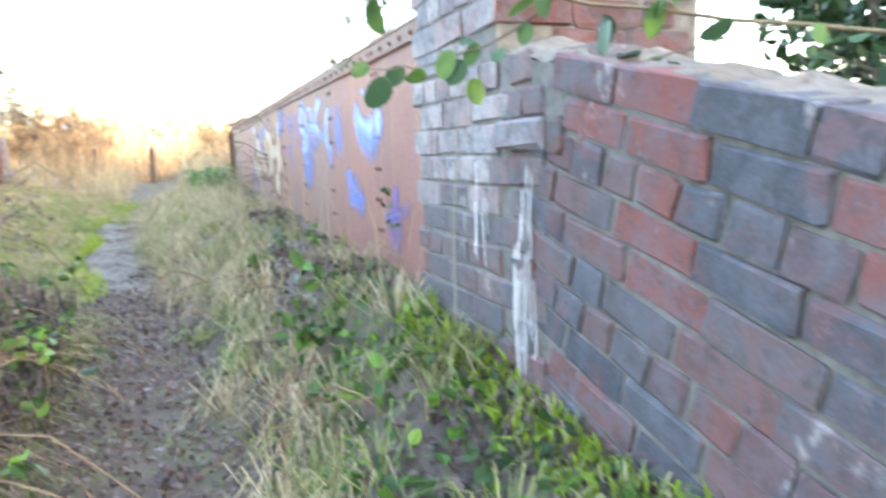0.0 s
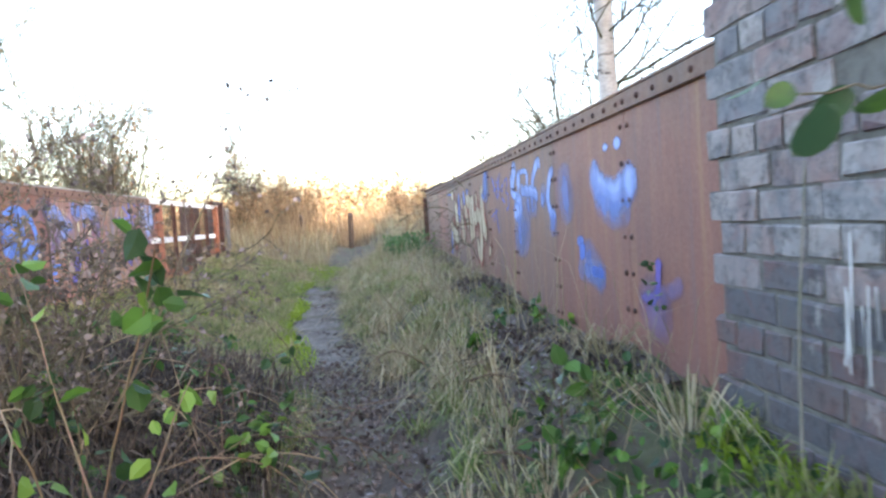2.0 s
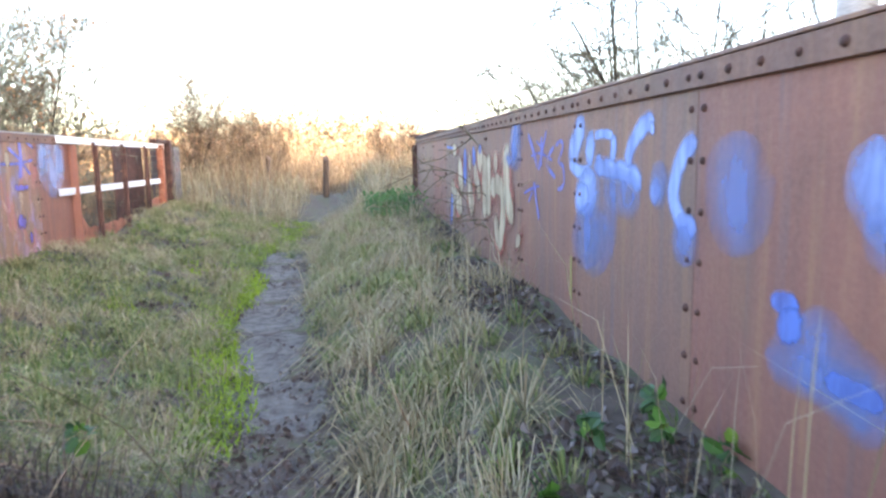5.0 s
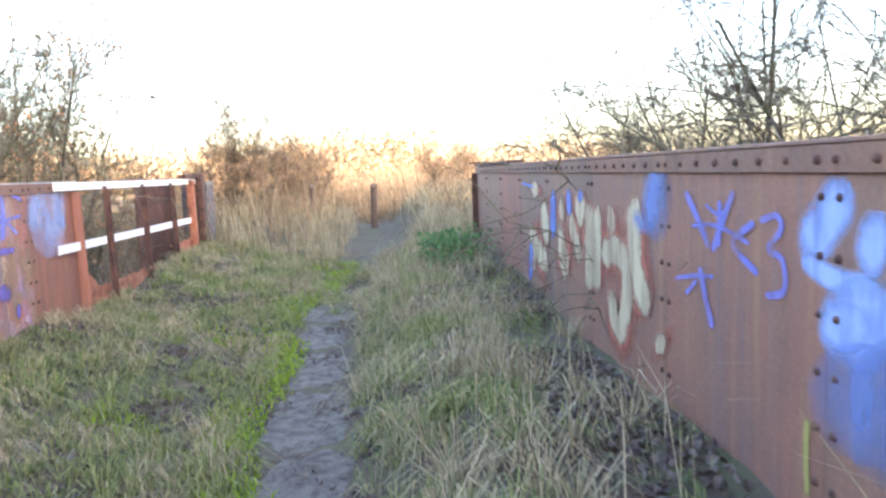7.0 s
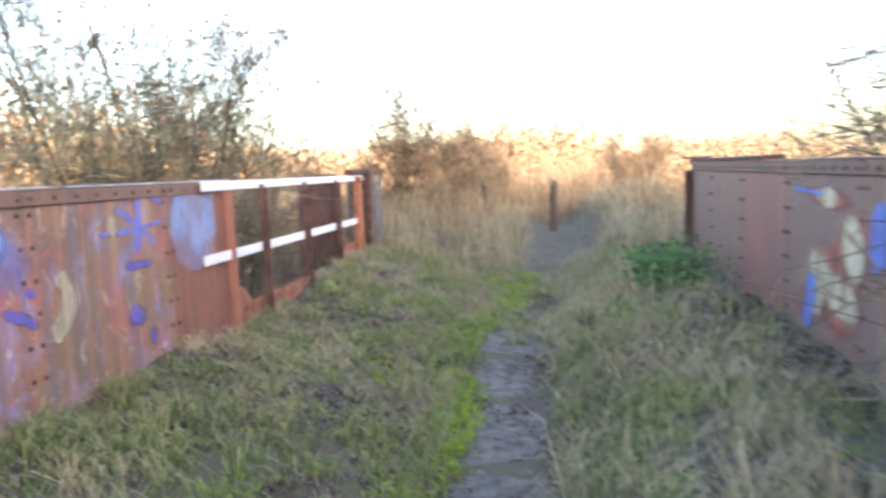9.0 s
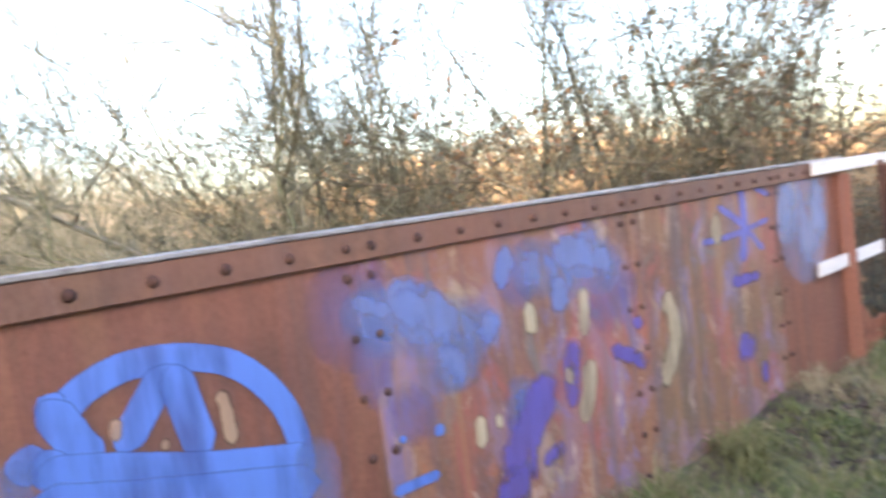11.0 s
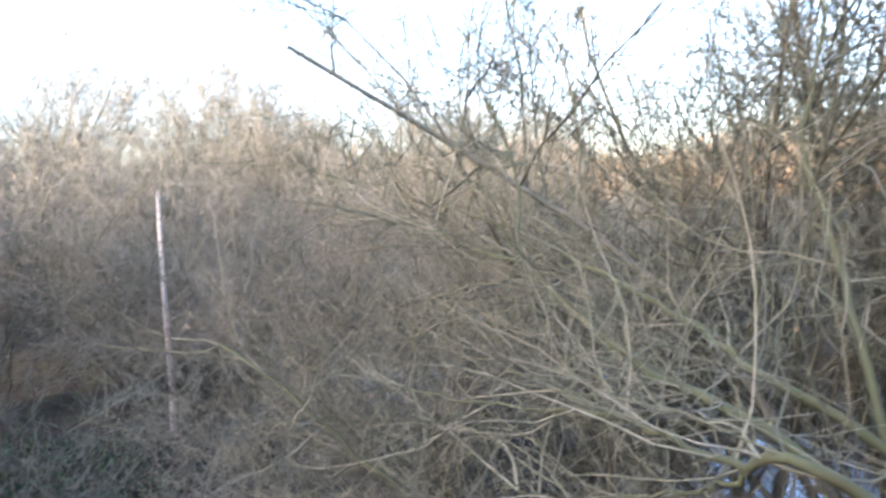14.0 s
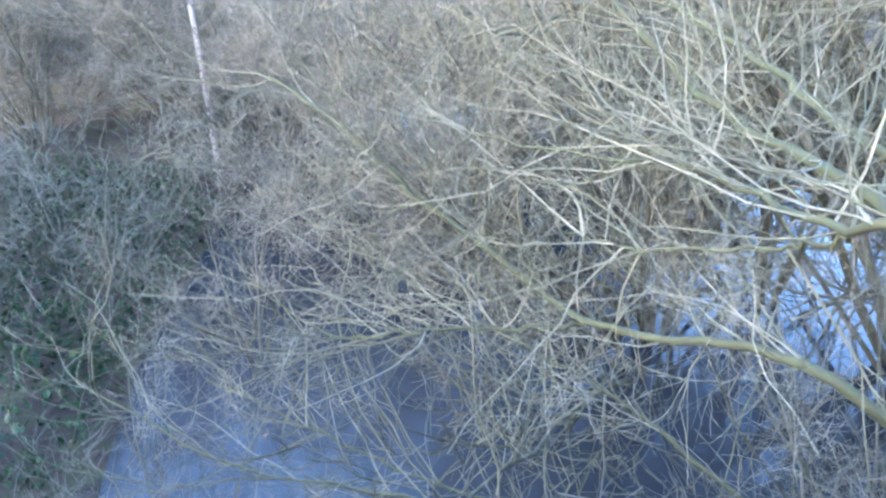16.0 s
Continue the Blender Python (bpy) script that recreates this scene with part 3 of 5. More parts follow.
# torn end of the other girder: an angle stiffener and a bent strip
bm = bmesh.new()
box(bm, (XL + 0.001, 8.84, 1.35), (XL + 0.013, 8.925, FL_LO - 0.004), 0.002)
box(bm, (XL + 0.014, 8.84, 1.35), (XL + 0.075, 8.852, FL_LO - 0.004), 0.002)
part("end_stiffener", bm, RUST, left_girder)

# railing that fills the torn stretch
rail = tagged(thing("railing", (XL, 8.5, 1.4)), "rusted railing with flaking white rails filling a torn girder", "railing")
RX = XL + 0.055


def rail_part(name, lo, hi, mat, bevel=0.004, label="", under=None):
    bm = bmesh.new()
    box(bm, [a - b for a, b in zip(lo, (XL, 8.5, 1.4))], [a - b for a, b in zip(hi, (XL, 8.5, 1.4))], bevel)
    return part(name, bm, mat, under or rail, label)


rail_part("top_rail", (RX - 0.028, 8.50, 2.535), (RX - 0.0165, 12.27, 2.60), WHITE_PAINT, 0.002, "flaking white painted top rail")
rail_part("lower_rail", (RX - 0.028, 8.47, 2.035), (RX - 0.0165, 11.945, 2.105), WHITE_PAINT, 0.002, "flaking white painted lower rail")
for yy, mat in ((9.39, RUST_DARK), (10.31, RUST_DARK), (11.22, RUST_DARK)):
    p = rail_part("post", (RX - 0.012, yy - 0.035, 1.25), (RX + 0.002, yy + 0.035, 2.56), mat, 0.002)
    rail_part("post_flange", (RX + 0.003, yy - 0.006, 1.25), (RX + 0.038, yy + 0.006, 2.53), mat, 0.002, "", p)
rail_part("end_post", (RX - 0.05, 11.95, 1.25), (RX + 0.035, 12.04, 2.58), RUST_ORANGE, 0.004, "bright rust end post")
rail_part("end_frame", (RX - 0.06, 12.28, 1.25), (RX + 0.06, 12.40, 2.66), RUST_DARK, 0.006, "dark rusted end frame")
rail_part("end_frame_head", (RX - 0.06, 11.7, 2.61), (RX + 0.03, 12.279, 2.66), RUST_DARK, 0.004)
# the torn lower web: an uneven rising edge
n = 40
ys = np.linspace(8.94, 12.27, n)
top = 1.62 + 0.10 * smooth(9.0, 9.25, ys) * 0 + np.interp(ys, [8.94, 9.1, 9.25, 10.2, 11.2, 11.35, 11.5, 12.27], [1.86, 1.74, 1.66, 1.67, 1.63, 1.72, 1.82, 1.86]) - 1.62 + 0.012 * np.sin(ys * 21) + 0.008 * np.sin(ys * 47)
v = []
for dx in (-0.006, 0.006):
    for zz in (np.full(n, 0.8), top):
        v.append(np.stack([np.full(n, XL + dx), ys, zz], 1))
v = np.concatenate(v)
t = []
for i in range(n - 1):
    for a, b in ((0, n), (2 * n, 3 * n), (n, 3 * n)):
        t += [(a + i, a + i + 1, b + i), (a + i + 1, b + i + 1, b + i)]
torn = array_part("torn_plate", v, t, RUST_ORANGE, left_girder, "torn remnant of the web plate")
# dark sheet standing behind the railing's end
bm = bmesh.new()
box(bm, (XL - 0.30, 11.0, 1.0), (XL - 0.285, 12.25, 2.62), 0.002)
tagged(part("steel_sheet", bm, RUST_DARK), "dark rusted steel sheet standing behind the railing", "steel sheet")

# ---------------------------------------------------------------- graffiti
def stroke(rng_pts, width, n=34, taper=0.0):
    """A ribbon along a smooth line of (y, z) places; the second texture coordinate runs from edge to middle to edge."""
    p = np.array(rng_pts, float)
    s = np.linspace(0, len(p) - 1, n)
    i = np.clip(s.astype(int), 0, len(p) - 2)
    f = (s - i)[:, None]
    pm = np.vstack([2 * p[0] - p[1], p, 2 * p[-1] - p[-2]])
    a, b, c, d = pm[i], pm[i + 1], pm[i + 2], pm[np.minimum(i + 3, len(pm) - 1)]
    q = 0.5 * (2 * b + (c - a) * f + (2 * a - 5 * b + 4 * c - d) * f * f + (3 * b - a - 3 * c + d) * f ** 3)
    tan = unit(np.gradient(q, axis=0))
    nrm = np.stack([-tan[:, 1], tan[:, 0]], 1)
    run = np.concatenate([[0], np.cumsum(np.linalg.norm(np.diff(q, axis=0), axis=1))])
    cap = np.clip(np.minimum(run, run[-1] - run) / max(min(width * 0.5, run[-1] * 0.5), 1e-6), 0, 1)
    w = width * 0.5 * (1 - taper * np.linspace(0, 1, n))[:, None] * np.sqrt(1 - (1 - cap) ** 2)[:, None]
    rows, uv = [], []
    for off, val in ((-1.0, 0.0), (-0.5, 0.6), (0.0, 0.85), (0.5, 0.6), (1.0, 0.0)):
        rows.append(q + nrm * w * off)
        uv.append(np.stack([np.linspace(0, 1, n), val * np.minimum(1, 0.35 + 0.8 * cap)], 1))
    t = []
    for r in range(4):
        for k in range(n - 1):
            o = r * n + k
            t += [(o, o + 1, o + n), (o + 1, o + n + 1, o + n)]
    return np.concatenate(rows), np.concatenate(uv), t


spray_lift = {}


def graffiti(parent, x, side, name, mat, strokes, label):
    """Spray strokes on a girder's face: each is a list of (y, z) places and a width."""
    for pts, width in strokes:
        spray_lift[parent.name] = spray_lift.get(parent.name, 0) + 1
        q, uv, t = stroke(pts, width)
        v = np.column_stack([np.full(len(q), x + side * (0.0008 + 0.00013 * spray_lift[parent.name])), q])
        ob = array_part(name, v, np.array(t), mat, parent, label, uv=uv)


graffiti(right_girder, XR, -1, "graffiti_letter", PALE_BLUE, [
    ([(4.558, 2.503), (4.649, 2.405), (4.748, 2.301)], 0.165),
    ([(4.748, 2.301), (4.637, 2.265), (4.462, 2.261)], 0.076),
    ([(4.446, 2.440), (4.472, 2.367), (4.480, 2.282)], 0.135),
    ([(4.421, 2.416), (4.318, 2.418), (4.217, 2.407)], 0.048),
    ([(4.218, 2.413), (4.212, 2.357), (4.229, 2.294)], 0.082),
    ([(4.369, 2.341), (4.371, 2.287)], 0.081),
    ([(4.539, 2.280), (4.504, 2.166), (4.469, 2.054)], 0.352),
    ([(4.587, 2.218), (4.553, 2.082)], 0.223),
    ([(4.425, 2.288), (4.204, 2.275), (4.038, 2.260), (3.951, 2.210)], 0.103),
], "large pale blue sprayed letter running down")

graffiti(right_girder, XR, -1, "graffiti_letter", PALE_BLUE, [
    ([(3.857, 2.451), (3.945, 2.432), (4.039, 2.369), (4.085, 2.285)], 0.091),
    ([(3.859, 2.430), (3.892, 2.412)], 0.060),
], "pale blue sprayed curved letter")

graffiti(right_girder, XR, -1, "graffiti_dot", PALE_BLUE, [
    ([(3.832, 2.263), (3.836, 2.214), (3.834, 2.158)], 0.111),
], "pale blue sprayed dot")

graffiti(right_girder, XR, -1, "graffiti_letter", PALE_BLUE, [
    ([(3.568, 2.374), (3.633, 2.347), (3.690, 2.279), (3.709, 2.191), (3.651, 2.121), (3.554, 2.104)], 0.092),
], "pale blue sprayed round letter")

graffiti(right_girder, XR, -1, "graffiti_haze", BLUE_THIN, [
    ([(4.324, 2.210), (4.110, 2.185), (3.959, 2.174)], 0.187),
    ([(4.471, 2.131), (4.380, 2.011), (4.274, 1.866)], 0.472),
    ([(4.513, 2.126), (4.480, 1.994), (4.426, 1.848)], 0.468),
    ([(3.671, 2.146), (3.625, 2.054), (3.601, 1.985)], 0.190),
    ([(3.805, 2.313), (3.828, 2.148)], 0.145),
], "soft blue overspray round the letters")

graffiti(right_girder, XR, -1, "graffiti_letter", PALE_BLUE, [
    ([(2.887, 2.367), (2.850, 2.243), (2.665, 2.182), (2.503, 2.214), (2.385, 2.287)], 0.184),
    ([(2.717, 2.423), (2.716, 2.381)], 0.085),
    ([(2.573, 2.433), (2.577, 2.375)], 0.107),
], "pale blue sprayed face with two dots for eyes")

graffiti(right_girder, XR, -1, "graffiti_haze", BLUE_THIN, [
    ([(2.896, 2.206), (2.658, 2.115), (2.445, 2.153)], 0.172),
    ([(3.336, 2.394), (3.351, 2.235), (3.266, 2.075)], 0.340),
    ([(3.078, 1.954), (2.926, 1.846), (2.775, 1.809)], 0.210),
    ([(3.198, 1.831), (2.816, 1.822)], 0.133),
], "soft blue overspray under the face")

graffiti(right_girder, XR, -1, "graffiti_smear", BLUE, [
    ([(3.189, 1.971), (3.075, 1.976)], 0.074),
    ([(3.145, 1.953), (3.077, 1.890)], 0.140),
    ([(2.984, 1.834), (2.809, 1.835)], 0.071),
], "blue sprayed smears")

graffiti(right_girder, XR, -1, "graffiti_smear", VIOLET, [
    ([(2.389, 1.776), (2.300, 1.776), (2.240, 1.796), (2.220, 1.871), (2.219, 1.940)], 0.063),
], "violet sprayed smears")

graffiti(right_girder, XR, -1, "graffiti_haze", VIOLET_THIN, [
    ([(2.409, 1.804), (2.247, 1.731), (2.111, 1.696)], 0.248),
    ([(2.206, 1.786), (2.016, 1.856)], 0.080),
], "faint violet overspray on the rust")

graffiti(right_girder, XR, -1, "graffiti_tag", TAG, [
    ([(5.468, 2.458), (5.365, 2.366), (5.268, 2.264)], 0.048),
    ([(5.101, 2.471), (5.181, 2.359), (5.251, 2.254)], 0.042),
    ([(5.411, 2.332), (5.220, 2.347), (5.002, 2.308)], 0.022),
    ([(5.303, 2.415), (5.201, 2.386), (5.122, 2.424)], 0.021),
    ([(4.977, 2.379), (5.105, 2.297), (4.951, 2.221)], 0.035),
    ([(5.197, 2.439), (5.203, 2.272)], 0.039),
    ([(4.952, 2.381), (4.863, 2.404), (4.834, 2.369), (4.896, 2.306), (4.826, 2.279), (4.818, 2.193), (4.916, 2.162)], 0.031),
    ([(5.561, 2.115), (5.391, 2.150), (5.234, 2.171)], 0.023),
    ([(5.346, 2.194), (5.292, 2.081), (5.240, 1.983)], 0.052),
    ([(5.364, 2.138), (5.458, 2.071)], 0.027),
], "thin blue sprayed tag")

graffiti(right_girder, XR, -1, "graffiti_smear", BLUE_THIN, [
    ([(5.726, 2.580), (5.739, 2.446), (5.829, 2.250)], 0.347),
], "blue overspray across flange and plate")

graffiti(right_girder, XR, -1, "graffiti_drip", YELLOW, [
    ([(4.698, 1.869), (4.699, 1.773), (4.690, 1.649)], 0.033),
], "yellow paint run")

graffiti(right_girder, XR, -1, "graffiti_outline", RED_SPRAY, [
    ([(8.149, 2.465), (8.158, 2.337)], 0.667),
    ([(7.891, 2.336), (7.815, 2.150), (7.727, 2.013)], 0.618),
    ([(8.370, 2.087), (8.115, 1.937), (7.734, 1.864)], 0.478),
    ([(8.332, 1.979), (8.243, 1.753)], 0.749),
    ([(7.418, 2.158), (7.306, 2.013), (7.219, 1.828)], 0.559),
    ([(7.137, 2.277), (7.024, 2.142), (6.872, 1.995)], 0.338),
    ([(7.332, 2.385), (7.300, 2.201)], 0.386),
    ([(6.880, 2.434), (6.884, 2.204)], 0.456),
    ([(6.708, 2.369), (6.703, 2.104), (6.718, 1.856)], 0.467),
    ([(6.534, 2.361), (6.552, 2.151), (6.576, 1.878)], 0.316),
    ([(6.312, 2.381), (6.341, 2.205)], 0.284),
    ([(6.516, 2.087), (6.231, 2.139), (6.103, 2.066), (6.109, 1.900), (6.207, 1.760), (6.307, 1.819), (6.298, 1.943)], 0.334),
    ([(5.950, 2.421), (5.992, 2.271), (5.981, 2.111), (5.894, 1.990), (5.814, 1.910)], 0.383),
    ([(5.720, 1.849), (5.661, 1.774)], 0.328),
], "dull red sprayed outline round cream letters")

graffiti(right_girder, XR, -1, "graffiti_letter", CREAM, [
    ([(8.149, 2.465), (8.158, 2.337)], 0.362),
    ([(7.891, 2.336), (7.815, 2.150), (7.727, 2.013)], 0.343),
    ([(8.370, 2.087), (8.115, 1.937), (7.734, 1.864)], 0.270),
    ([(8.332, 1.979), (8.243, 1.753)], 0.409),
    ([(7.418, 2.158), (7.306, 2.013), (7.219, 1.828)], 0.317),
    ([(7.137, 2.277), (7.024, 2.142), (6.872, 1.995)], 0.185),
    ([(7.332, 2.385), (7.300, 2.201)], 0.204),
    ([(6.880, 2.434), (6.884, 2.204)], 0.258),
    ([(6.708, 2.369), (6.703, 2.104), (6.718, 1.856)], 0.269),
    ([(6.534, 2.361), (6.552, 2.151), (6.576, 1.878)], 0.176),
    ([(6.312, 2.381), (6.341, 2.205)], 0.161),
    ([(6.516, 2.087), (6.231, 2.139), (6.103, 2.066), (6.109, 1.900), (6.207, 1.760), (6.307, 1.819), (6.298, 1.943)], 0.197),
    ([(5.950, 2.421), (5.992, 2.271), (5.981, 2.111), (5.894, 1.990), (5.814, 1.910)], 0.228),
    ([(5.720, 1.849), (5.661, 1.774)], 0.194),
], "cream sprayed letters running down")

graffiti(right_girder, XR, -1, "graffiti_letter", BLUE, [
    ([(7.530, 2.414), (7.588, 2.072)], 0.231),
    ([(7.150, 2.429), (7.120, 2.249)], 0.154),
    ([(6.880, 2.439), (6.867, 2.348)], 0.146),
    ([(8.224, 2.418), (8.636, 2.438)], 0.034),
    ([(8.316, 1.981), (8.437, 1.636)], 0.199),
], "blue sprayed strokes between cream letters")

graffiti(right_girder, XR, -1, "graffiti_haze", BLUE_THIN, [
    ([(5.656, 2.550), (5.755, 2.426), (5.849, 2.289)], 0.211),
    ([(5.904, 2.359), (5.931, 2.259)], 0.208),
], "soft blue overspray on flange and plate")

graffiti(left_girder, XL, 1, "graffiti_haze", VIOLET_THIN, [
    ([(5.731, 2.316), (5.837, 2.389), (5.960, 2.511)], 0.297),
    ([(5.816, 2.266), (5.953, 2.260)], 0.246),
    ([(6.339, 2.366), (6.493, 2.408)], 0.220),
    ([(6.730, 2.216), (7.030, 2.277)], 0.237),
    ([(5.918, 2.061), (6.045, 2.144)], 0.196),
], "thin violet overspray")

graffiti(left_girder, XL, 1, "graffiti_haze", BLUE_THIN, [
    ([(5.808, 2.409), (6.039, 2.330), (6.318, 2.252)], 0.195),
    ([(6.148, 2.275), (6.160, 2.111)], 0.219),
    ([(6.397, 2.423), (6.647, 2.382), (6.944, 2.353)], 0.201),
    ([(6.312, 1.965), (6.471, 2.022)], 0.226),
], "thin blue overspray")

graffiti(left_girder, XL, 1, "graffiti_cloud", CLOUD, [
    ([(6.029, 2.466), (6.015, 2.366)], 0.184),
    ([(5.960, 2.407), (6.081, 2.352), (6.250, 2.251)], 0.140),
    ([(6.131, 2.294), (6.137, 2.213), (6.186, 2.136)], 0.168),
    ([(6.262, 2.314), (6.312, 2.220)], 0.138),
    ([(5.844, 2.430), (5.955, 2.378)], 0.057),
], "blue sprayed cloud with a peaked top")

graffiti(left_girder, XL, 1, "graffiti_cloud", CLOUD, [
    ([(6.801, 2.518), (6.763, 2.382)], 0.204),
    ([(6.572, 2.413), (6.713, 2.427), (6.893, 2.353)], 0.126),
    ([(6.647, 2.382), (6.567, 2.250)], 0.130),
    ([(6.398, 2.492), (6.339, 2.366)], 0.081),
], "blue sprayed cloud with a peaked top")

graffiti(left_girder, XL, 1, "graffiti_emblem", SOLID_BLUE, [
    ([(5.178, 2.316), (5.228, 2.371), (5.314, 2.401), (5.424, 2.394), (5.533, 2.351), (5.614, 2.262), (5.654, 2.161), (5.660, 2.037)], 0.079),
    ([(5.164, 2.383), (5.197, 2.340)], 0.077),
    ([(5.400, 2.388), (5.336, 2.305), (5.280, 2.235)], 0.089),
    ([(5.402, 2.387), (5.422, 2.278), (5.443, 2.171)], 0.098),
    ([(5.168, 2.378), (5.207, 2.296), (5.245, 2.221)], 0.092),
    ([(5.142, 2.306), (5.123, 2.228)], 0.097),
    ([(5.159, 2.290), (5.173, 2.198)], 0.094),
    ([(5.134, 2.245), (5.264, 2.211), (5.457, 2.149), (5.693, 2.091)], 0.091),
    ([(5.108, 2.191), (5.254, 2.144), (5.448, 2.092), (5.697, 2.024)], 0.123),
    ([(5.115, 2.114), (5.344, 2.037), (5.667, 1.939)], 0.136),
], "bright blue sprayed ring with crossing bars")

graffiti(left_girder, XL, 1, "graffiti_haze", BLUE_THIN, [
    ([(5.679, 2.140), (5.697, 2.024), (5.661, 1.900)], 0.117),
    ([(5.114, 2.284), (5.104, 2.161)], 0.069),
], "blue paint fading downwards")

graffiti(left_girder, XL, 1, "graffiti_smear", PALE_SMEAR, [
    ([(5.285, 2.311), (5.280, 2.260)], 0.035),
    ([(5.492, 2.307), (5.500, 2.249), (5.502, 2.180)], 0.041),
    ([(5.368, 2.242), (5.368, 2.212)], 0.028),
], "cream paint showing between blue bars")

graffiti(left_girder, XL, 1, "graffiti_smear", VIOLET, [
    ([(6.649, 2.159), (6.615, 2.074), (6.593, 1.931)], 0.094),
    ([(6.553, 2.035), (6.443, 1.984), (6.345, 1.885), (6.344, 1.753)], 0.182),
    ([(6.291, 1.852), (6.337, 1.714)], 0.182),
    ([(6.542, 1.836), (6.429, 1.803)], 0.074),
    ([(7.006, 2.159), (6.987, 2.101)], 0.081),
    ([(7.753, 1.928), (7.750, 1.781)], 0.173),
    ([(7.893, 1.769), (7.877, 1.656)], 0.083),
    ([(6.825, 2.079), (7.036, 1.965)], 0.070),
    ([(7.677, 2.151), (7.926, 2.140)], 0.069),
], "violet sprayed smears")

graffiti(left_girder, XL, 1, "graffiti_tag", TAG, [
    ([(7.468, 2.346), (7.740, 2.347), (8.057, 2.377)], 0.037),
    ([(7.822, 2.576), (7.833, 2.408), (7.789, 2.217)], 0.078),
    ([(7.620, 2.480), (7.799, 2.388), (7.983, 2.248)], 0.044),
    ([(7.934, 2.537), (8.082, 2.483)], 0.040),
], "blue sprayed star-shaped tag")

graffiti(left_girder, XL, 1, "graffiti_spot", SOLID_BLUE, [
    ([(6.044, 2.051), (6.070, 2.023)], 0.049),
    ([(5.936, 2.061), (5.939, 2.039)], 0.027),
    ([(5.887, 1.925), (5.953, 1.925), (6.041, 1.923)], 0.038),
    ([(5.865, 1.857), (5.957, 1.865)], 0.039),
    ([(5.874, 1.808), (5.964, 1.800)], 0.034),
], "small blue sprayed marks")

graffiti(left_girder, XL, 1, "graffiti_drip", CREAM, [
    ([(6.714, 2.314), (6.699, 2.147)], 0.074),
    ([(6.707, 2.069), (6.691, 1.959), (6.633, 1.870)], 0.098),
    ([(7.167, 2.211), (7.213, 2.029), (7.094, 1.861)], 0.129),
    ([(6.599, 2.074), (6.603, 2.010)], 0.063),
    ([(6.202, 2.036), (6.197, 1.936)], 0.055),
    ([(6.275, 2.017), (6.275, 1.967)], 0.039),
    ([(6.449, 2.310), (6.454, 2.204)], 0.072),
    ([(7.598, 2.459), (7.594, 2.319)], 0.097),
], "cream paint runs")

graffiti(left_girder, XL, 1, "graffiti_fade", FADE, [
    ([(8.45, 2.56), (8.42, 2.33), (8.38, 2.02)], 0.560),
    ([(8.27, 2.56), (8.20, 2.24)], 0.220),
    ([(8.62, 2.56), (8.58, 2.20)], 0.220),
], "pale bluish fading paint at the plate's end")

# ---------------------------------------------------------------- brickwork
def brick_mesh(name, l, h, d, mat, worn=0.006):
    bm = bmesh.new()
    bmesh.ops.create_cube(bm, size=1)
    for v in bm.verts:
        v.co = Vector((v.co.x * d, v.co.y * l, v.co.z * h))
    bmesh.ops.bevel(bm, geom=bm.edges[:], offset=worn, segments=1, affect="EDGES")
    for v in bm.verts:
        v.co += Vector((random.uniform(-0.003, 0.003), random.uniform(-0.007, 0.007), random.uniform(-0.005, 0.005)))
    me = bpy.data.meshes.new(name)
    bm.to_mesh(me)
    bm.free()
    me.materials.append(mat)
    return me


COURSE, FULL, HALF = 0.086, 0.236, 0.118
brick_set = {}
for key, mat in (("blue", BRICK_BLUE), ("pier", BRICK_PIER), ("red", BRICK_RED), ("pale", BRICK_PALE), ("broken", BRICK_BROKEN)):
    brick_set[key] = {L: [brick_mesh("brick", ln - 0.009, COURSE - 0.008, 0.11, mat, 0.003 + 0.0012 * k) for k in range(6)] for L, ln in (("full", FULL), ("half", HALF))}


def lay(parent, key, size, at, tilt=0.0, turn=0.0):
    ob = new("brick", random.choice(brick_set[key][size]))
    ob.parent = parent
    ob.location = at
    ob.rotation_euler = (tilt + random.gauss(0, 0.006), 0, turn + random.gauss(0, 0.008))
    return ob


WX = -0.445                 # face of the brickwork
wall = thing("brick_wall", (0, 0, 0))
tagged(wall, "old blue and red brick wing wall with a broken top", "brick wall")
RAKE = math.atan(0.235)
ct, st = math.cos(RAKE), math.sin(RAKE)
TOP0 = (0.93, 2.395)        # where the raked top meets the pier


def raked(u, w):
    """From along the slope and down from the raked top to (y, z)."""
    return TOP0[0] - u * ct + w * st, TOP0[1] - u * st - w * ct


bm = bmesh.new()
outline = [raked(-0.0, 0.05), raked(4.6, 0.05), (-3.7, 0.6), (1.0, 0.6)]
lo = [bm.verts.new((WX + 0.008, y, z)) for y, z in outline]
hi = [bm.verts.new((WX + 0.33, y, z)) for y, z in outline]
bm.faces.new(lo)
bm.faces.new(hi[::-1])
for i in range(4):
    j = (i + 1) % 4
    bm.faces.new((lo[j], lo[i], hi[i], hi[j]))
bmesh.ops.recalc_face_normals(bm, faces=bm.faces[:])
part("mortar_core", bm, MORTAR, wall)
